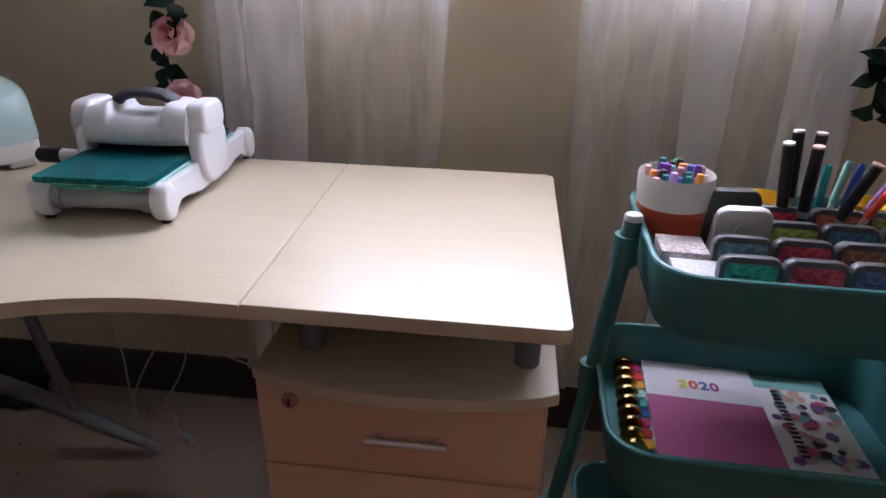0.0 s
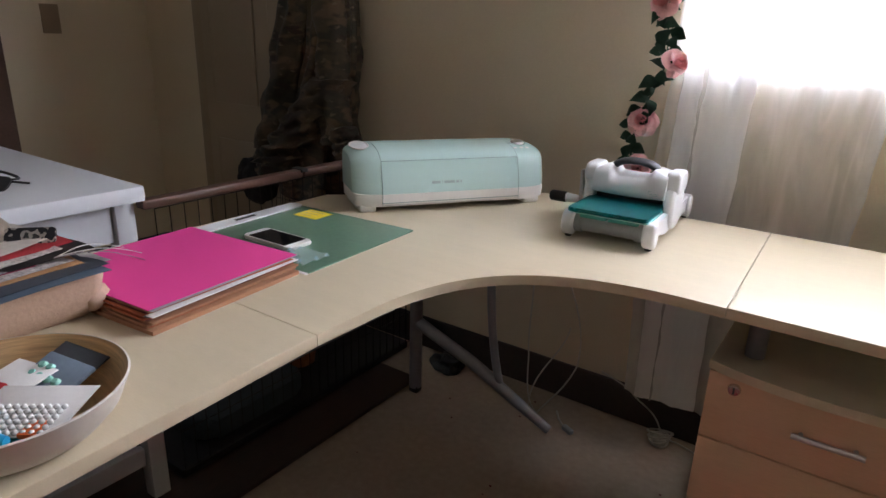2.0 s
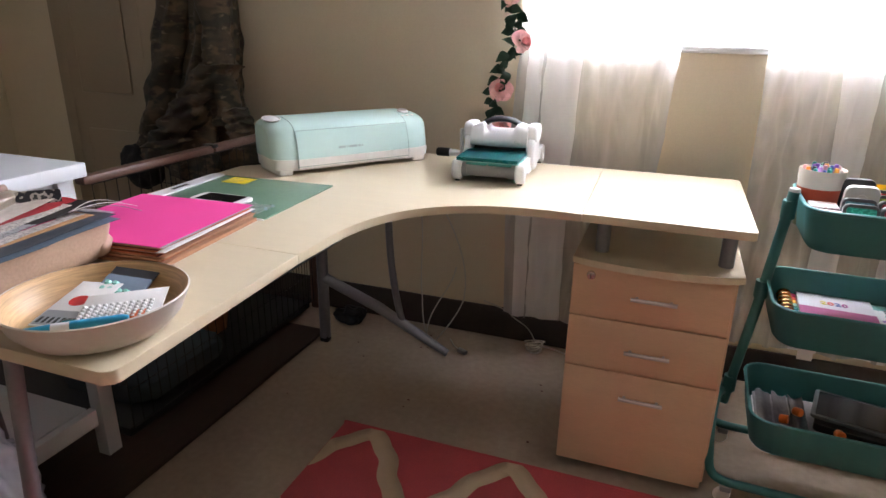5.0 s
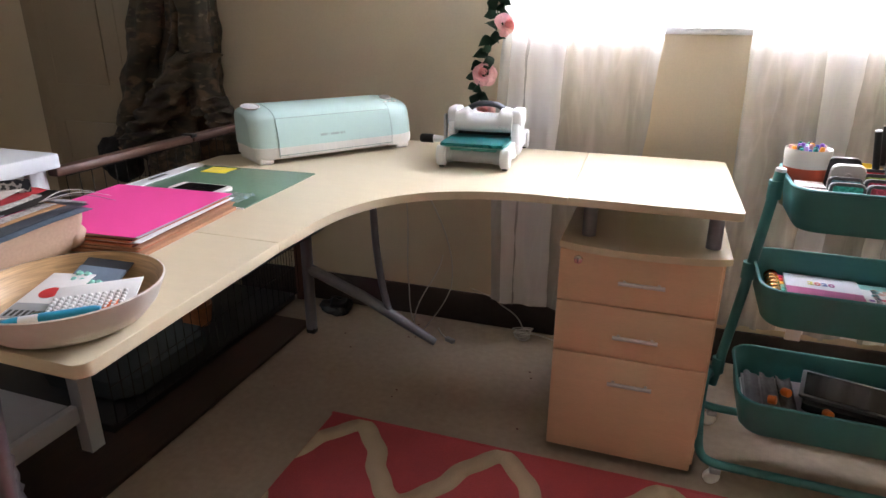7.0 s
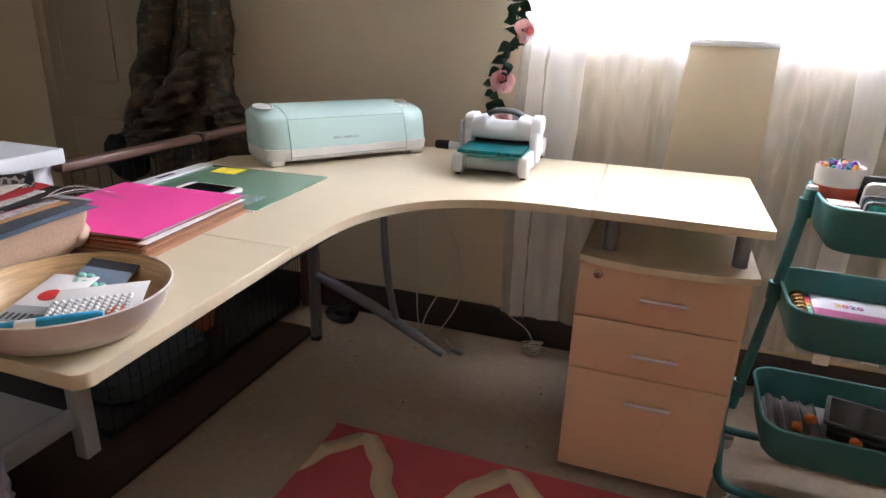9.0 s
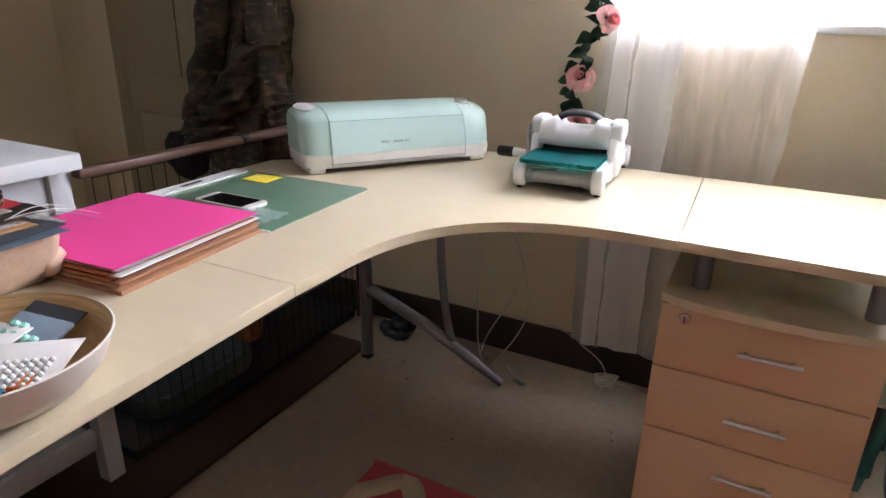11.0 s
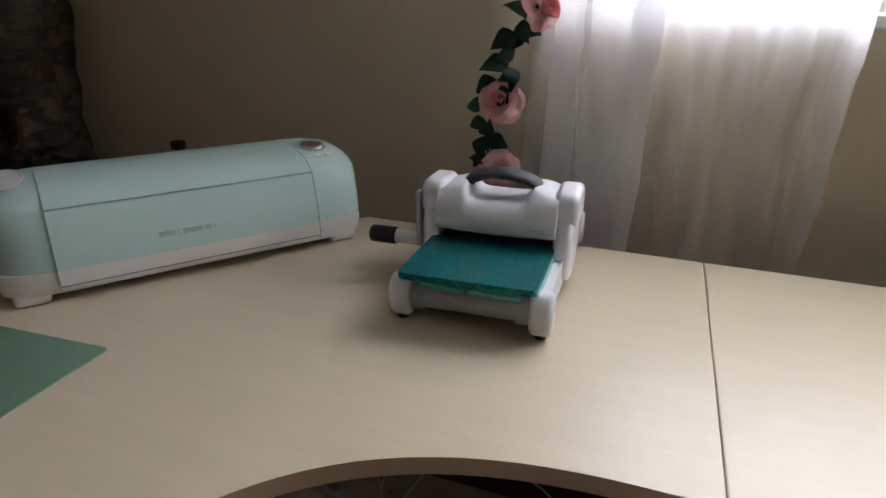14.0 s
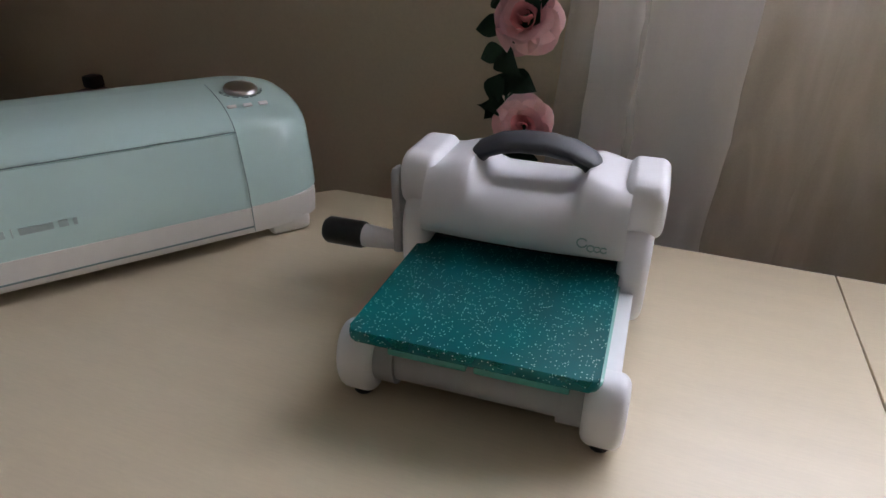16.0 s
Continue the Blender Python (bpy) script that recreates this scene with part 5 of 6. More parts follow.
def leaf_mesh():
    bm = bmesh.new()
    outline = (0.0, 0.42, 0.80, 1.0, 0.92, 0.66, 0.34, 0.0)
    mid, lf, rt = [], [], []
    for i, w in enumerate(outline):
        u = i / 7
        y, z_ = 0.044 * u, 0.010 * math.sin(u * 2.6) - 0.012 * u * u
        mid.append(bm.verts.new((0, y, z_)))
        lf.append(bm.verts.new((-0.0155 * w - 1e-4, y, z_ + 0.004 * w)))
        rt.append(bm.verts.new((0.0155 * w + 1e-4, y, z_ + 0.004 * w)))
    for i in range(7):
        bm.faces.new((lf[i], mid[i], mid[i + 1], lf[i + 1]))
        bm.faces.new((mid[i], rt[i], rt[i + 1], mid[i + 1]))
    bmesh.ops.solidify(bm, geom=bm.faces[:], thickness=0.0006)
    return mesh_of("leaf", bm, LEAF, 80)


def petal(r, h, curl, bm, a, tilt):
    m = pose(0, 0, 0, 0, 0, a) @ Matrix.Translation((0, -r * 0.18, 0)) @ pose(0, 0, 0, tilt)
    grid = []
    for j in range(7):
        v = j / 6
        row = []
        for i in range(7):
            u = -1 + 2 * i / 6
            w = r * (0.35 + 0.75 * math.sin(v * 2.2)) * 0.80
            y = -r * 0.30 * (1 - u * u) - curl * v ** 3 * r
            row.append(bm.verts.new(m @ Vector((u * w, y + 0.25 * r * u * u, h * (v - 0.14 * u * u * v) - curl * 0.3 * h * v ** 4))))
        grid.append(row)
    for a_, b_ in zip(grid, grid[1:]):
        for i in range(6):
            bm.faces.new((a_[i], a_[i + 1], b_[i + 1], b_[i]))


prnd = random.Random(6)


def rose(parent, at, size):
    ob = new("rose")
    ob.parent, ob.matrix_basis = parent, at
    for ring, (n, r, h, curl, tilt, mt) in enumerate(((3, 0.30, 0.75, 0.0, 0, ROSE_DEEP), (4, 0.50, 0.85, 0.15, 12, ROSE_DEEP), (5, 0.72, 0.85, 0.35, 28, ROSE), (5, 0.95, 0.85, 0.55, 48, ROSE))):
        for i in range(n):
            bm = bmesh.new()
            petal(size * r * prnd.uniform(0.85, 1.12), size * h * prnd.uniform(0.85, 1.1), curl * prnd.uniform(0.6, 1.4), bm, 360 * i / n + 37 * ring + prnd.uniform(-14, 14), tilt + prnd.uniform(-8, 10))
            part("petal", bm, mt, ob, smooth=180)
    return ob


leafme = leaf_mesh()


def garland(x, y, z0, z1, roses, seed, label):
    rnd = random.Random(seed)
    g = thing("rose_garland", label, "garland", at=(x, y, 0), group="rose garlands")
    path = [Vector((0.32 * min(0.15, max(0, zz - 0.97)) + 0.008 * math.sin(zz * 16 + seed) - 0.018, 0.008 * math.sin(zz * 11), zz)) for zz in [z0 + (z1 - z0) * i / 60 for i in range(61)]]
    part("stem", tube(path, 0.0022, 6), STEM, g)
    zz, k = z0, 0
    while zz < z1 and k < 150:
        i = min(60, int((zz - z0) / (z1 - z0) * 60))
        p = path[i]
        ob = new("leaf", leafme)
        side = 1 if k % 2 else -1
        s = rnd.uniform(0.85, 1.25)
        ob.parent = g
        ob.matrix_basis = Matrix.Translation(p + Vector((rnd.uniform(-0.006, 0.006), -0.008, 0))) @ Euler((radians(rnd.uniform(40, 95)), radians(rnd.uniform(-35, 35)), radians(rnd.uniform(-40, 40))), "XYZ").to_matrix().to_4x4() @ pose(0, 0, 0, 0, 0, side * rnd.uniform(45, 150)) @ Matrix.Scale(s, 4)
        zz += rnd.uniform(0.006, 0.015)
        k += 1
    for dx, dz, size, ax, az in roses:
        rose(g, pose(dx, -0.022, dz, ax, 0, az), size)
    return g


garland(-0.590, 1.290, 0.755, 2.25, ((0.000, 0.968, 0.035, 70, 4), (0.066, 1.122, 0.032, 85, 62), (0.006, 0.842, 0.034, 75, 10), (0.02, 1.27, 0.036, 80, -20), (-0.02, 1.46, 0.036, 75, 10)), 3, "artificial garland of pink roses and dark leaves hanging by the curtain")
garland(0.765, 1.290, 0.86, 2.25, ((0.0, 1.16, 0.036, 75, 10), (0.0, 1.42, 0.036, 75, -15)), 8, "artificial garland of dark leaves and pink roses hanging by the curtain")

# ---------------------------------------------------------------- trolley, top tray
T1, T2, T3 = 0.798 - 0.086, 0.575 - 0.085, 0.295 - 0.085
cup = thing("marker_cup", "ceramic cup banded white, orange and olive, full of markers", "cup", at=(0.320, 0.905, T1 + 0.001))
RUST = material("orange_glaze", (0.55, 0.085, 0.035), 0.3, vary=0.06)
OLIVE = material("olive_glaze", (0.26, 0.22, 0.12), 0.4)
CREAMG = material("cream_glaze", (0.66, 0.63, 0.58), 0.3, vary=0.03)
part("base_band", lathe([(0.0, 0.0), (0.041, 0.0), (0.043, 0.004), (0.0466, 0.060), (0.0426, 0.060), (0.039, 0.006), (0.0, 0.006)], 40), OLIVE, cup)
part("middle_band", lathe([(0.0468, 0.0602), (0.0489, 0.097), (0.0449, 0.097), (0.0428, 0.0602)], 40, closed=True), RUST, cup)
part("top_band", lathe([(0.0491, 0.0972), (0.0498, 0.112), (0.0505, 0.114), (0.0515, 0.138), (0.0505, 0.141), (0.0482, 0.138), (0.0451, 0.0972)], 40, closed=True), CREAMG, cup)
COLS = ((0.20, 0.07, 0.45), (0.75, 0.35, 0.40), (0.05, 0.08, 0.40), (0.0, 0.18, 0.16), (0.05, 0.55, 0.15), (0.85, 0.35, 0.05), (0.30, 0.65, 0.60), (0.75, 0.70, 0.72), (0.70, 0.45, 0.50), (0.02, 0.02, 0.03), (0.75, 0.20, 0.35), (0.45, 0.25, 0.60))
rnd = random.Random(7)
for i in range(34):
    rr, aa = 0.041 * math.sqrt((i + 0.5) / 34), i * 2.39996
    c = COLS[rnd.randrange(len(COLS))]
    zt = rnd.uniform(0.130, 0.147)
    mk = thing("marker", "small coloured felt marker standing in the cup", "marker", at=(0.320 + rr * math.cos(aa), 0.905 + rr * math.sin(aa), T1 + 0.008), group="markers in the cup")
    part("cap", tube([(0, 0, zt - 0.045), (0, 0, zt - 0.004), (0, 0, zt)], [0.0054, 0.0054, 0.0044], 10), material("marker_cap", c, 0.35, vary=0.02, bump=0), mk)
    part("barrel", tube([(0, 0, 0), (0, 0, zt - 0.0455)], 0.0058, 8), WHITEP, mk)
LABELP = mottled("stamped_label", ((0.72, 0.66, 0.64), (0.66, 0.60, 0.58), (0.52, 0.38, 0.36), (0.74, 0.70, 0.68)), 130, 0.5)
LABELW = mottled("pale_label", ((0.60, 0.60, 0.60), (0.55, 0.55, 0.56), (0.48, 0.48, 0.50), (0.62, 0.61, 0.60)), 160, 0.5)
for (x, y, w, d, zt, rot, mt, lab) in ((0.314, 0.806, 0.058, 0.056, 0.076, -4, LABELP, "clear box of rose-printed labels"), (0.320, 0.743, 0.062, 0.044, 0.074, -5, LABELW, "stack of small pale printed paper labels")):
    t_ = thing("label_stack", lab, "label stack", at=(x, y, T1 + 0.001), rz=rot)
    for i in range(3):
        part("label_block", bx(-w / 2 + 0.012 * (2 - i), w / 2, -d / 2 + 0.010 * (2 - i), d / 2, i * zt / 3 + 0.0002, (i + 1) * zt / 3, bev=0.001), mt if i == 2 else PAPER, t_, at=pose(0.002 * (i - 1), 0.001 * i, 0, 0, 0, 2 * i - 2))
po = thing("black_pouch", "black rounded pouch standing in the tray", "pouch", at=(0.394, 0.888, T1 + 0.001), rz=4)
STAND = Matrix(((1, 0, 0, 0), (0, 0, -1, 0), (0, 1, 0, 0), (0, 0, 0, 1)))
part("body", prism(rounded(-0.036, 0.036, 0.0, 0.126, 0.012), -0.009, 0.009, 0.004, 3, m=STAND), BLACK, po)
part("ring", tube([(0.008 * math.cos(q), -0.0135, 0.100 + 0.008 * math.sin(q)) for q in [2 * math.pi * i / 14 for i in range(14)]], 0.0012, 6, closed=True), GREYP, po)
tn = thing("cream_tin", "cream rounded case with a raised ring", "case", at=(0.392, 0.846, T1 + 0.001), rz=2)
part("body", prism(rounded(-0.035, 0.035, 0.0, 0.122, 0.014), -0.007, 0.007, 0.003, 3, m=pose(0, 0, 0, 8) @ STAND), CREAMG, tn)
part("ring", tube([(0.011 * math.cos(q), -0.0225, 0.090 + 0.012 * math.sin(q)) for q in [2 * math.pi * i / 18 for i in range(18)]], 0.0008, 6, closed=True), CREAMP, tn)
SMOKE = material("smoked_plastic", (0.085, 0.085, 0.09), 0.3, vary=0.05)
INKS = ((0, 2, (0.10, 0.22, 0.26)), (0, 3, (0.02, 0.32, 0.24)), (1, 0, (0.52, 0.03, 0.04)), (1, 1, (0.30, 0.38, 0.06)), (1, 2, (0.48, 0.04, 0.07)), (1, 3, (0.46, 0.03, 0.06)), (2, 0, (0.42, 0.12, 0.06)), (2, 1, (0.05, 0.14, 0.22)), (2, 2, (0.30, 0.12, 0.07)), (2, 3, (0.12, 0.10, 0.22)), (3, 0, (0.35, 0.25, 0.08)), (3, 1, (0.05, 0.22, 0.30)), (3, 2, (0.42, 0.05, 0.10)), (3, 3, (0.10, 0.12, 0.12)))
for col, row, c in INKS:
    ip = thing("ink_pad", "square ink pad with coloured label in a smoked case", "ink pad", at=(0.394 + 0.071 * col - 0.0085 * row, 0.872 - 0.0585 * row, T1 + 0.001), rz=-1.5, group="ink pads in the tray")
    lean = pose(0, 0.004, 0, -8) @ STAND
    b_ = part("case", prism(rounded(-0.034, 0.034, 0.0, 0.104, 0.010), -0.016, 0.0, 0.004, 3, m=lean), SMOKE, ip)
    part("label", prism(rounded(-0.028, 0.028, 0.073, 0.097, 0.004), 0.0002, 0.0012, m=lean), mottled("ink_label", (c, tuple(min(1, q * 1.5 + 0.03) for q in c), c, tuple(q * 0.8 for q in c)), 70, 0.35), b_)
    bm = bmesh.new()
    for q in range(2):
        box(bm, -0.022, 0.004 - 0.008 * q, 0.0765 + 0.005 * q, 0.0778 + 0.005 * q, 0.0013, 0.0016, m=lean)
    part("print_bar", bm, BLACK, b_)
YEL = material("yellow_plastic", (0.80, 0.52, 0.03), 0.4, vary=0.04)
for x in (0.462, 0.600):
    yc = thing("yellow_cup", "small yellow plastic cup behind the ink pads", "cup", at=(x, 0.945, T1 + 0.001), group="yellow cups")
    part("body", lathe([(0.0, 0.0), (0.024, 0.0), (0.033, 0.100), (0.031, 0.100), (0.022, 0.004), (0.0, 0.004)], 28), YEL, yc)
for i, (bx_, by_, tx, ty, tz, tip) in enumerate(((0.480, 0.905, 0.450, 0.892, 0.905, (0.70, 0.68, 0.75)), (0.492, 0.925, 0.477, 0.935, 0.912, (0.70, 0.62, 0.58)), (0.505, 0.925, 0.503, 0.925, 0.912, (0.68, 0.64, 0.58)), (0.495, 0.895, 0.482, 0.880, 0.905, (0.62, 0.44, 0.30)), (0.515, 0.905, 0.560, 0.880, 0.885, (0.45, 0.30, 0.24)))):
    mk = thing("brush_marker", "thick black art marker with a coloured end", "marker", at=(bx_, by_, T1 + 0.001), group="black markers")
    d = Vector((tx - bx_, ty - by_, tz - T1))
    part("barrel", tube([(0, 0, 0), tuple(d * 0.48)], 0.0072, 14), BLACK, mk)
    part("band", tube([tuple(d * 0.48), tuple(d * 0.53)], 0.0075, 14), GREYP, mk)
    part("cap", tube([tuple(d * 0.53), tuple(d * 0.985)], 0.0077, 14), BLACK, mk)
    part("end", tube([tuple(d * 0.985), tuple(d)], [0.0077, 0.0074], 14), material("marker_end", tip, 0.5, vary=0.02), mk)
for i, (bx_, by_, tx, ty, tz, c) in enumerate(((0.520, 0.915, 0.522, 0.925, 0.868, (0.02, 0.40, 0.38)), (0.530, 0.925, 0.553, 0.935, 0.872, (0.25, 0.55, 0.45)), (0.540, 0.925, 0.568, 0.930, 0.870, (0.05, 0.12, 0.45)), (0.535, 0.900, 0.590, 0.875, 0.870, (0.75, 0.08, 0.04)), (0.540, 0.910, 0.592, 0.895, 0.862, (0.35, 0.20, 0.50)))):
    gp = thing("gel_pen", "slim clear gel pen with a bright cap", "pen", at=(bx_, by_, T1 + 0.001), group="gel pens")
    d = Vector((tx - bx_, ty - by_, tz - T1))
    part("barrel", tube([(0, 0, 0), tuple(d * 0.62)], 0.0046, 10), material("pen_barrel", tuple(0.4 + 0.4 * q for q in c), 0.15, bump=0), gp)
    part("cap", tube([tuple(d * 0.62), tuple(d * 0.97), tuple(d)], [0.0054, 0.0054, 0.004], 10), material("pen_cap", c, 0.2, bump=0), gp)

# ---------------------------------------------------------------- trolley, middle tray
GOLD = material("gold_disc", (0.70, 0.42, 0.16), 0.22, 1.0, vary=0.05)
MAGENTA = material("magenta_cover", (0.52, 0.13, 0.29), 0.45, vary=0.03)
pl = thing("planner", "disc-bound planner with white and magenta cover and rainbow tabs", "planner", at=(0.404, 0.828, T2 + 0.001), rz=-3.5)
part("page_block", bx(-0.082, 0.080, -0.108, 0.108, 0.0, 0.026, bev=0.001), PAPER, pl)
part("cover", bx(-0.084, 0.083, 0.020, 0.111, 0.0262, 0.0275), material("white_cover", (0.74, 0.72, 0.76), 0.4, vary=0.02), pl)
part("cover", bx(-0.084, 0.083, -0.111, 0.0198, 0.0262, 0.0275), MAGENTA, pl)
for i in range(9):
    part("disc", lathe([(0.0, -0.004), (0.0165, -0.0045), (0.0180, 0.0), (0.0165, 0.0045), (0.0, 0.004)], 22, m=pose(-0.112, 0.098 - 0.0245 * i, 0.018, 90)), GOLD, pl, "shiny gold binding disc")
for i, c in enumerate(((0.60, 0.03, 0.20), (0.62, 0.03, 0.03), (0.80, 0.42, 0.04), (0.30, 0.55, 0.48), (0.02, 0.32, 0.28), (0.02, 0.14, 0.40), (0.45, 0.03, 0.18), (0.60, 0.03, 0.04), (0.80, 0.45, 0.04))):
    part("tab", prism(rounded(-0.105, -0.0845, 0.082 - 0.0225 * i, 0.101 - 0.0225 * i, 0.007, 4), 0.020, 0.0225), material("tab_colour", c, 0.4, bump=0), pl)
for i, c in enumerate(((0.72, 0.62, 0.06), (0.70, 0.10, 0.08), (0.10, 0.15, 0.42), (0.42, 0.06, 0.28))):
    cu = bpy.data.curves.new("numeral", "FONT")
    cu.body, cu.size, cu.extrude, cu.align_x, cu.offset = "2020"[i], 0.027, 0.0003, "CENTER", 0.0010
    tmp = new("numeral_source", cu)
    me = bpy.data.meshes.new_from_object(tmp.evaluated_get(bpy.context.evaluated_depsgraph_get()))
    bpy.data.objects.remove(tmp)
    me.materials.append(material("numeral_colour", c, 0.5, bump=0))
    ob = new("numeral", me)
    ob.parent, ob.matrix_basis = pl, pose(-0.026 + 0.0155 * i, 0.046, 0.0279)
st = thing("sticker_book", "sticker book with mint header and busy floral stickers", "sticker book", at=(0.544, 0.826, T2 + 0.001), rz=-3)
part("page_block", bx(-0.052, 0.056, -0.104, 0.108, 0.0, 0.019, bev=0.001), PAPER, st)
part("cover", bx(-0.053, 0.057, -0.105, 0.109, 0.0192, 0.0202), PAPER, st)
part("header", bx(-0.053, 0.057, 0.075, 0.109, 0.0204, 0.0208), material("mint_print", (0.25, 0.58, 0.54), 0.45), st)
rnd = random.Random(11)
for i in range(58):
    c = ((0.60, 0.10, 0.16), (0.62, 0.40, 0.30), (0.04, 0.04, 0.05), (0.70, 0.40, 0.40), (0.25, 0.12, 0.40), (0.20, 0.42, 0.40))[rnd.randrange(6)]
    x, y, r = rnd.uniform(-0.042, 0.046), rnd.uniform(-0.092, 0.066), rnd.uniform(0.005, 0.011)
    part("sticker", prism([(x + r * rnd.uniform(0.7, 1.1) * math.cos(q), y + r * rnd.uniform(0.7, 1.1) * math.sin(q)) for q in [2 * math.pi * k / 9 for k in range(9)]], 0.0209 + 0.00008 * i, 0.0211 + 0.00008 * i), material("sticker_print", c, 0.45, bump=0), st)
bm = bmesh.new()
for i in range(16):
    box(bm, -0.034, -0.022, 0.058 - 0.0095 * i, 0.063 - 0.0095 * i, 0.0256, 0.0259)
part("spiral_print", bm, BLACK, st)
part("dark_edge", bx(-0.052, 0.060, -0.128, -0.107, 0.0, 0.012, bev=0.001), BLACK, st)

# ---------------------------------------------------------------- trolley, bottom tray
fold = thing("paper_folder", "stack of white and grey papers lying in the tray", "paper stack", at=(0.445, 0.778, T3 + 0.001), rz=-1.5)
for i in range(6):
    k = 0.003 * math.sin(i * 2.3)
    part("sheet", bx(-0.182 + k, 0.178 + k, -0.100 - k, 0.096 - k, 0.0045 * i, 0.0045 * i + 0.0038, bev=0.0006), PAPER if i % 2 == 0 else FOLDER, fold)
sl = thing("zip_pouch", "crumpled clear grey zip pouch lying on the papers", "pouch", at=(0.325, 0.785, T3 + 0.029), rz=-3)
SLEEVE = material("grey_film", (0.26, 0.245, 0.25), 0.18, vary=0.2, scale=14, bump=0.12)
for i in range(3):
    bm = bmesh.new()
    g = [[bm.verts.new((-0.062 + 0.038 * i + 0.036 * u / 6, -0.085 + 0.17 * v / 12, 0.009 + 0.006 * math.sin(u * 0.9 + i) + 0.005 * noise.noise((u * 0.5 + i * 3, v * 0.5, 2)))) for u in range(7)] for v in range(13)]
    for p_, q_ in zip(g, g[1:]):
        for u in range(6):
            bm.faces.new((p_[u], p_[u + 1], q_[u + 1], q_[u]))
    bmesh.ops.solidify(bm, geom=bm.faces[:], thickness=0.004)
    part("fold", bm, SLEEVE, sl, smooth=180)
for x, y, a in ((0.306, 0.714, 70), (0.346, 0.764, 40), (0.428, 0.696, 15)):
    ob = thing("orange_cap", "orange plastic bottle cap among the papers", "cap", at=(x, y, T3 + 0.046), rz=a, group="orange caps")
    part("cap", lathe([(0.0, 0.0), (0.010, 0.0), (0.011, 0.003), (0.011, 0.017), (0.009, 0.019), (0.0, 0.019)], 16, m=pose(0, 0, 0.011, 78)), material("orange_cap", (0.75, 0.17, 0.02), 0.35), ob)
nb = thing("black_notebook", "thick black notebook lying on the papers", "notebook", at=(0.510, 0.790, T3 + 0.029), rz=-14)
part("body", prism(rounded(-0.108, 0.10, -0.082, 0.072, 0.008), 0.0, 0.020, 0.003, 2), BLACK, nb)
tab = thing("tablet", "dark grey tablet lying on the notebook", "tablet", at=(0.512, 0.802, T3 + 0.0495), rz=-14)
part("body", prism(rounded(-0.118, 0.10, -0.070, 0.072, 0.008), 0.0, 0.008, 0.002, 2), material("dark_slate", (0.10, 0.105, 0.11), 0.3), tab)
part("screen", prism(rounded(-0.108, 0.09, -0.060, 0.062, 0.003), 0.0082, 0.0086), material("dark_glass", (0.03, 0.03, 0.033), 0.12, bump=0), tab)

# ---------------------------------------------------------------- cables under the desk, plug, bag of cloth, debris
CABLE = material("white_cable", (0.50, 0.47, 0.42), 0.5, vary=0.08)


def cable(name, pts, r, label):
    ob = part(name, tube(pts, r, 7), CABLE)
    return tagged(ob, label, "cable", "power cables")


cable("power_cable", bezier((-0.92, 1.22, 0.70), (-0.82, 1.26, 0.55), (-0.90, 1.30, 0.30), (-0.880, 1.30, 0.16), 10) + bezier((-0.879, 1.30, 0.15), (-0.87, 1.28, 0.06), (-0.85, 1.25, 0.01), (-0.80, 1.22, 0.005), 8), 0.0025, "white power cable hanging under the desk")
cable("power_cable", bezier((-0.86, 1.21, 0.70), (-0.72, 1.27, 0.46), (-0.69, 1.31, 0.30), (-0.705, 1.30, 0.18), 10) + bezier((-0.706, 1.30, 0.17), (-0.74, 1.28, 0.06), (-0.80, 1.24, 0.02), (-0.79, 1.20, 0.005), 8), 0.0025, "white power cable hanging under the desk")
cable("power_cable", bezier((-0.74, 1.30, 0.30), (-0.75, 1.28, 0.20), (-0.84, 1.25, 0.14), (-0.83, 1.22, 0.02), 10), 0.0025, "white power cable hanging under the desk")
cable("power_cable", bezier((-0.64, 1.352, 0.155), (-0.58, 1.34, 0.145), (-0.54, 1.33, 0.145), (-0.52, 1.33, 0.12), 8) + bezier((-0.519, 1.33, 0.119), (-0.48, 1.32, 0.10), (-0.45, 1.33, 0.09), (-0.43, 1.33, 0.04), 8) + bezier((-0.41, 1.31, 0.02), (-0.36, 1.30, 0.04), (-0.30, 1.28, 0.02), (-0.22, 1.29, 0.006), 8), 0.0025, "white power cable lying along the wall")
ad = thing("power_adapter", "white power adapter with coiled cable on the floor", "adapter", at=(-0.42, 1.305, 0), rz=15)
part("body", bx(-0.020, 0.020, -0.014, 0.014, 0.0, 0.024, bev=0.005, seg=3), CABLE, ad)
for k in range(4):
    part("coil", tube([((0.026 + 0.004 * k) * math.cos(q), (0.020 + 0.003 * k) * math.sin(q) + 0.004 * k, 0.012 + 0.008 * k + 0.010 * math.sin(q + k)) for q in [2 * math.pi * i / 22 for i in range(22)]], 0.0028, 6, closed=True), CABLE, ad)
ps = thing("plug", "grey cable plug lying on the floor", "plug", at=(-0.672, 1.190, 0), rz=-25)
part("body", bx(-0.020, 0.020, -0.009, 0.009, 0.0, 0.016, bev=0.004), GREYP, ps)
part("lead", tube([(-0.02, 0, 0.008), (-0.06, 0.015, 0.006), (-0.10, 0.04, 0.005)], 0.0035, 7), CABLE, ps)
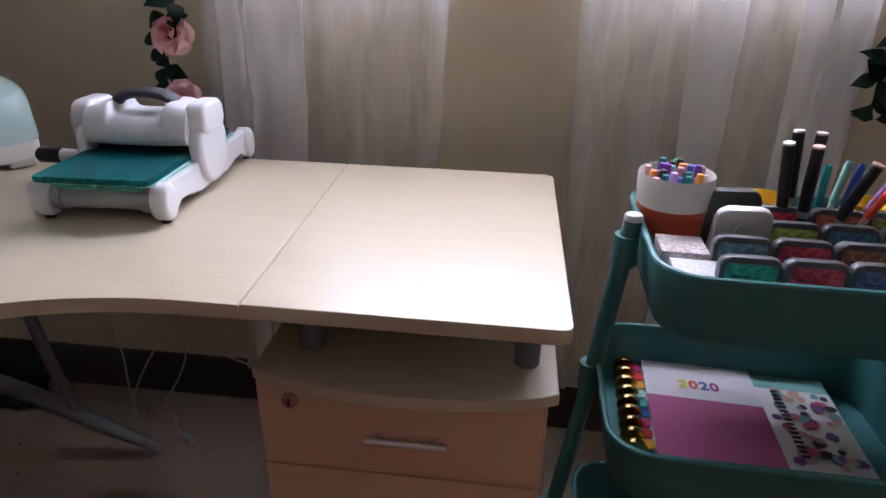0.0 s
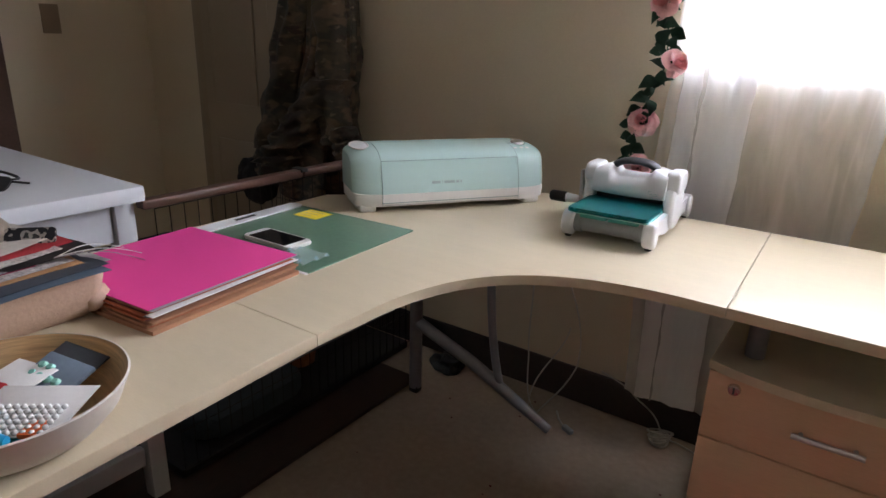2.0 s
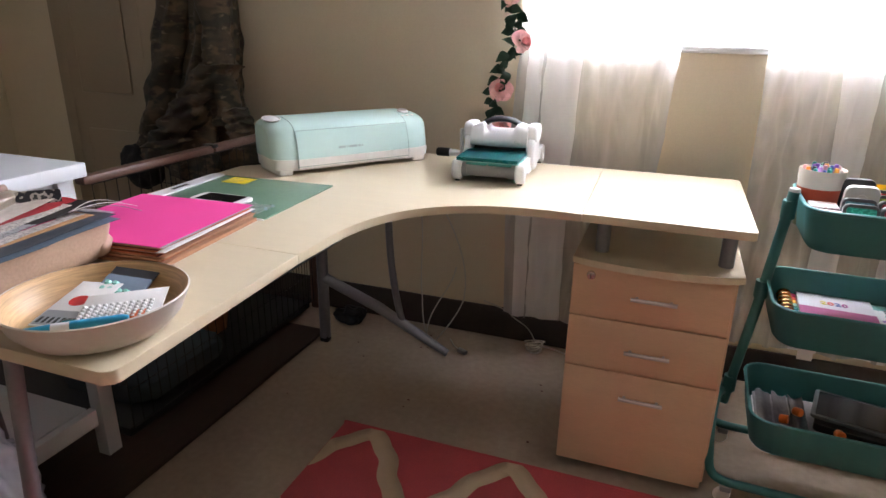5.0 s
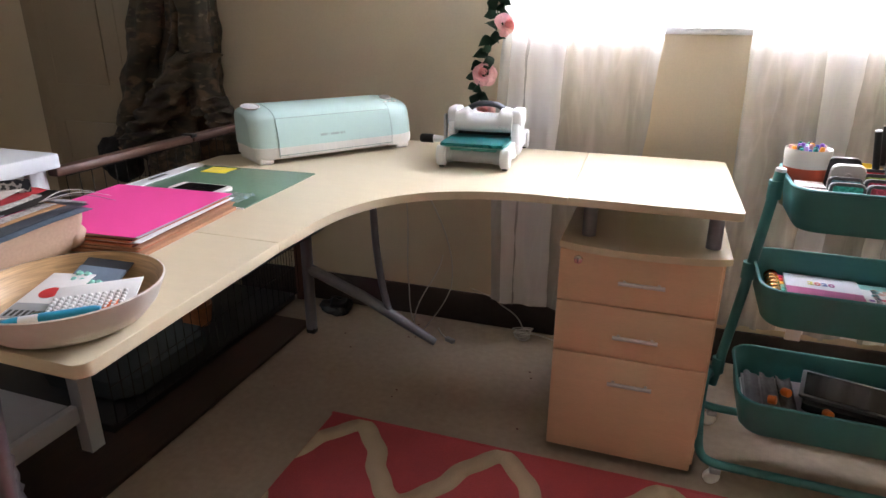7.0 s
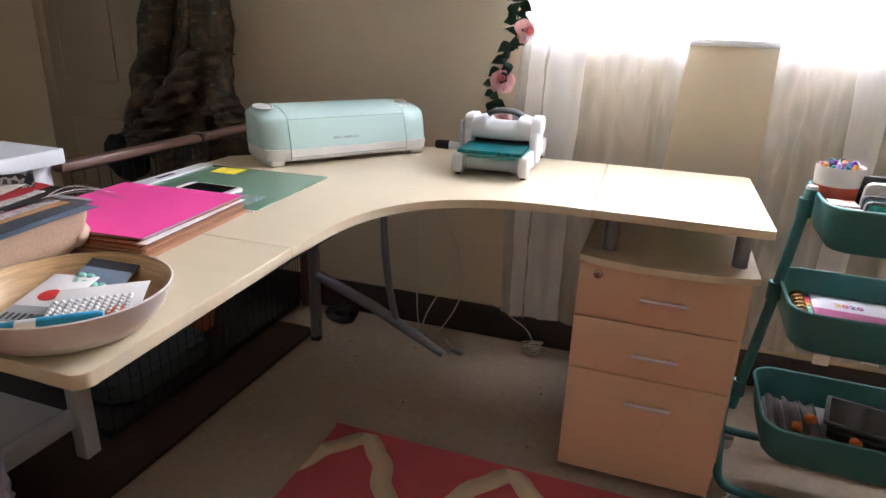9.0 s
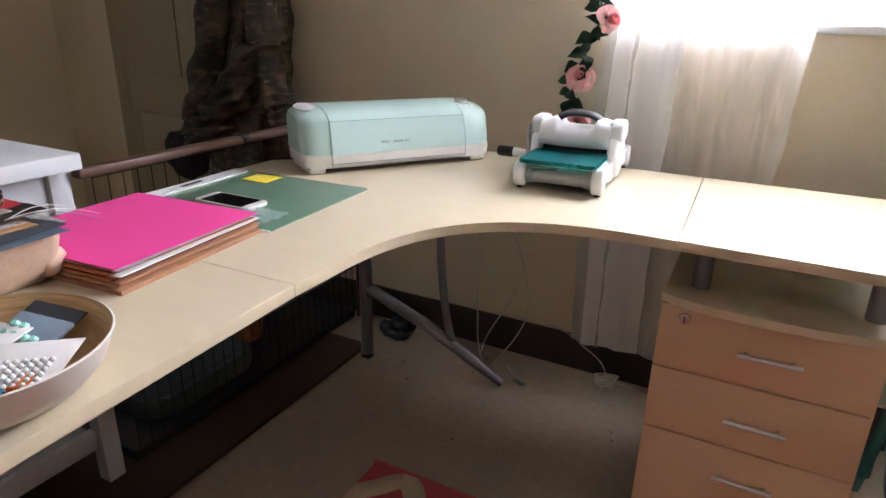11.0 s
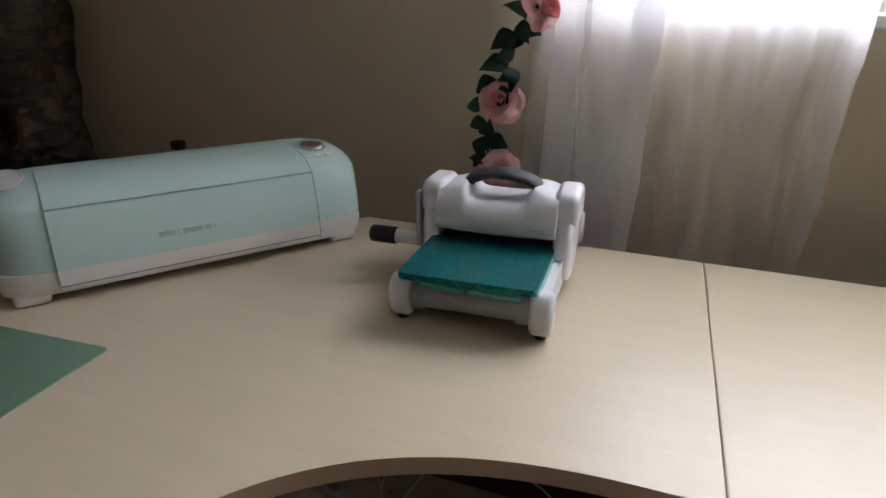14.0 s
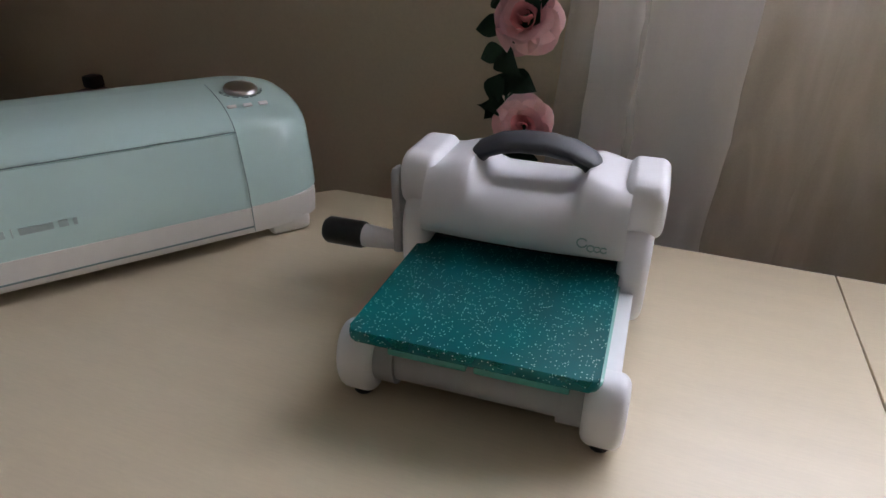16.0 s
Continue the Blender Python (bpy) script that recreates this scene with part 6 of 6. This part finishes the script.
plb = thing("trash_bag", "white plastic bag of tissue standing on the floor", "bag", at=(-1.235, -0.205, 0))
bm = bmesh.new()
bmesh.ops.create_icosphere(bm, subdivisions=5, radius=1.0)
for v in bm.verts:
    d = v.co.copy()
    fold_ = 0.10 * noise.noise(d * 2.3) + 0.14 * noise.noise(d * 5.0) + 0.09 * abs(noise.noise(d * 9)) + 0.05 * abs(noise.noise(d * 19))
    v.co = Vector((d.x * 0.105, d.y * 0.130, 0.215 + d.z * 0.215)) + Vector((d.x * 0.12, d.y * 0.16, d.z * 0.18)) * fold_
    v.co.z = max(0.001, v.co.z)
part("film", bm, material("thin_white_plastic", (0.42, 0.44, 0.51), 0.25, vary=0.05, bump=0.02), plb, smooth=75)
part("inner_lid", lathe([(0.0, 0.0), (0.078, 0.0), (0.086, 0.005), (0.080, 0.012), (0.060, 0.015), (0.0, 0.017)], 36, m=pose(0.045, -0.085, 0.372, 26, 16)), WHITEP, plb, "pale round lid showing at the top")
bs = thing("dark_bag", "black cloth bag on the low shelf of the white table", "bag", at=(-1.47, -0.085, 0.160))
bm = prism(rounded(-0.09, 0.07, -0.10, 0.10, 0.04, 6), 0.001, 0.27, 0.035, 4)
for v in bm.verts:
    v.co += v.co.normalized() * 0.02 * noise.noise(v.co * 9)
    v.co.z = max(0.001, v.co.z)
part("body", bm, BLACK, bs)
part("strap", tube(bezier((0.05, -0.06, 0.22), (0.09, -0.02, 0.36), (0.06, 0.06, 0.38), (0.0, 0.07, 0.23), 10), 0.012, 8, flat=0.3), BLACK, bs)
rnd = random.Random(2)
dbm = bmesh.new()
for i in range(20):
    x, y, r = rnd.uniform(-1.15, -0.25), rnd.uniform(0.2, 1.3), rnd.uniform(0.0015, 0.004)
    bmesh.ops.create_icosphere(dbm, subdivisions=1, radius=r, matrix=Matrix.Translation((x, y, r * 0.35)) @ Matrix.Diagonal((1.3, 1, 0.4, 1)))
tagged(part("floor_debris", dbm, DARKRED), "small dark crumbs scattered on the floor", "debris", kind="stuff")
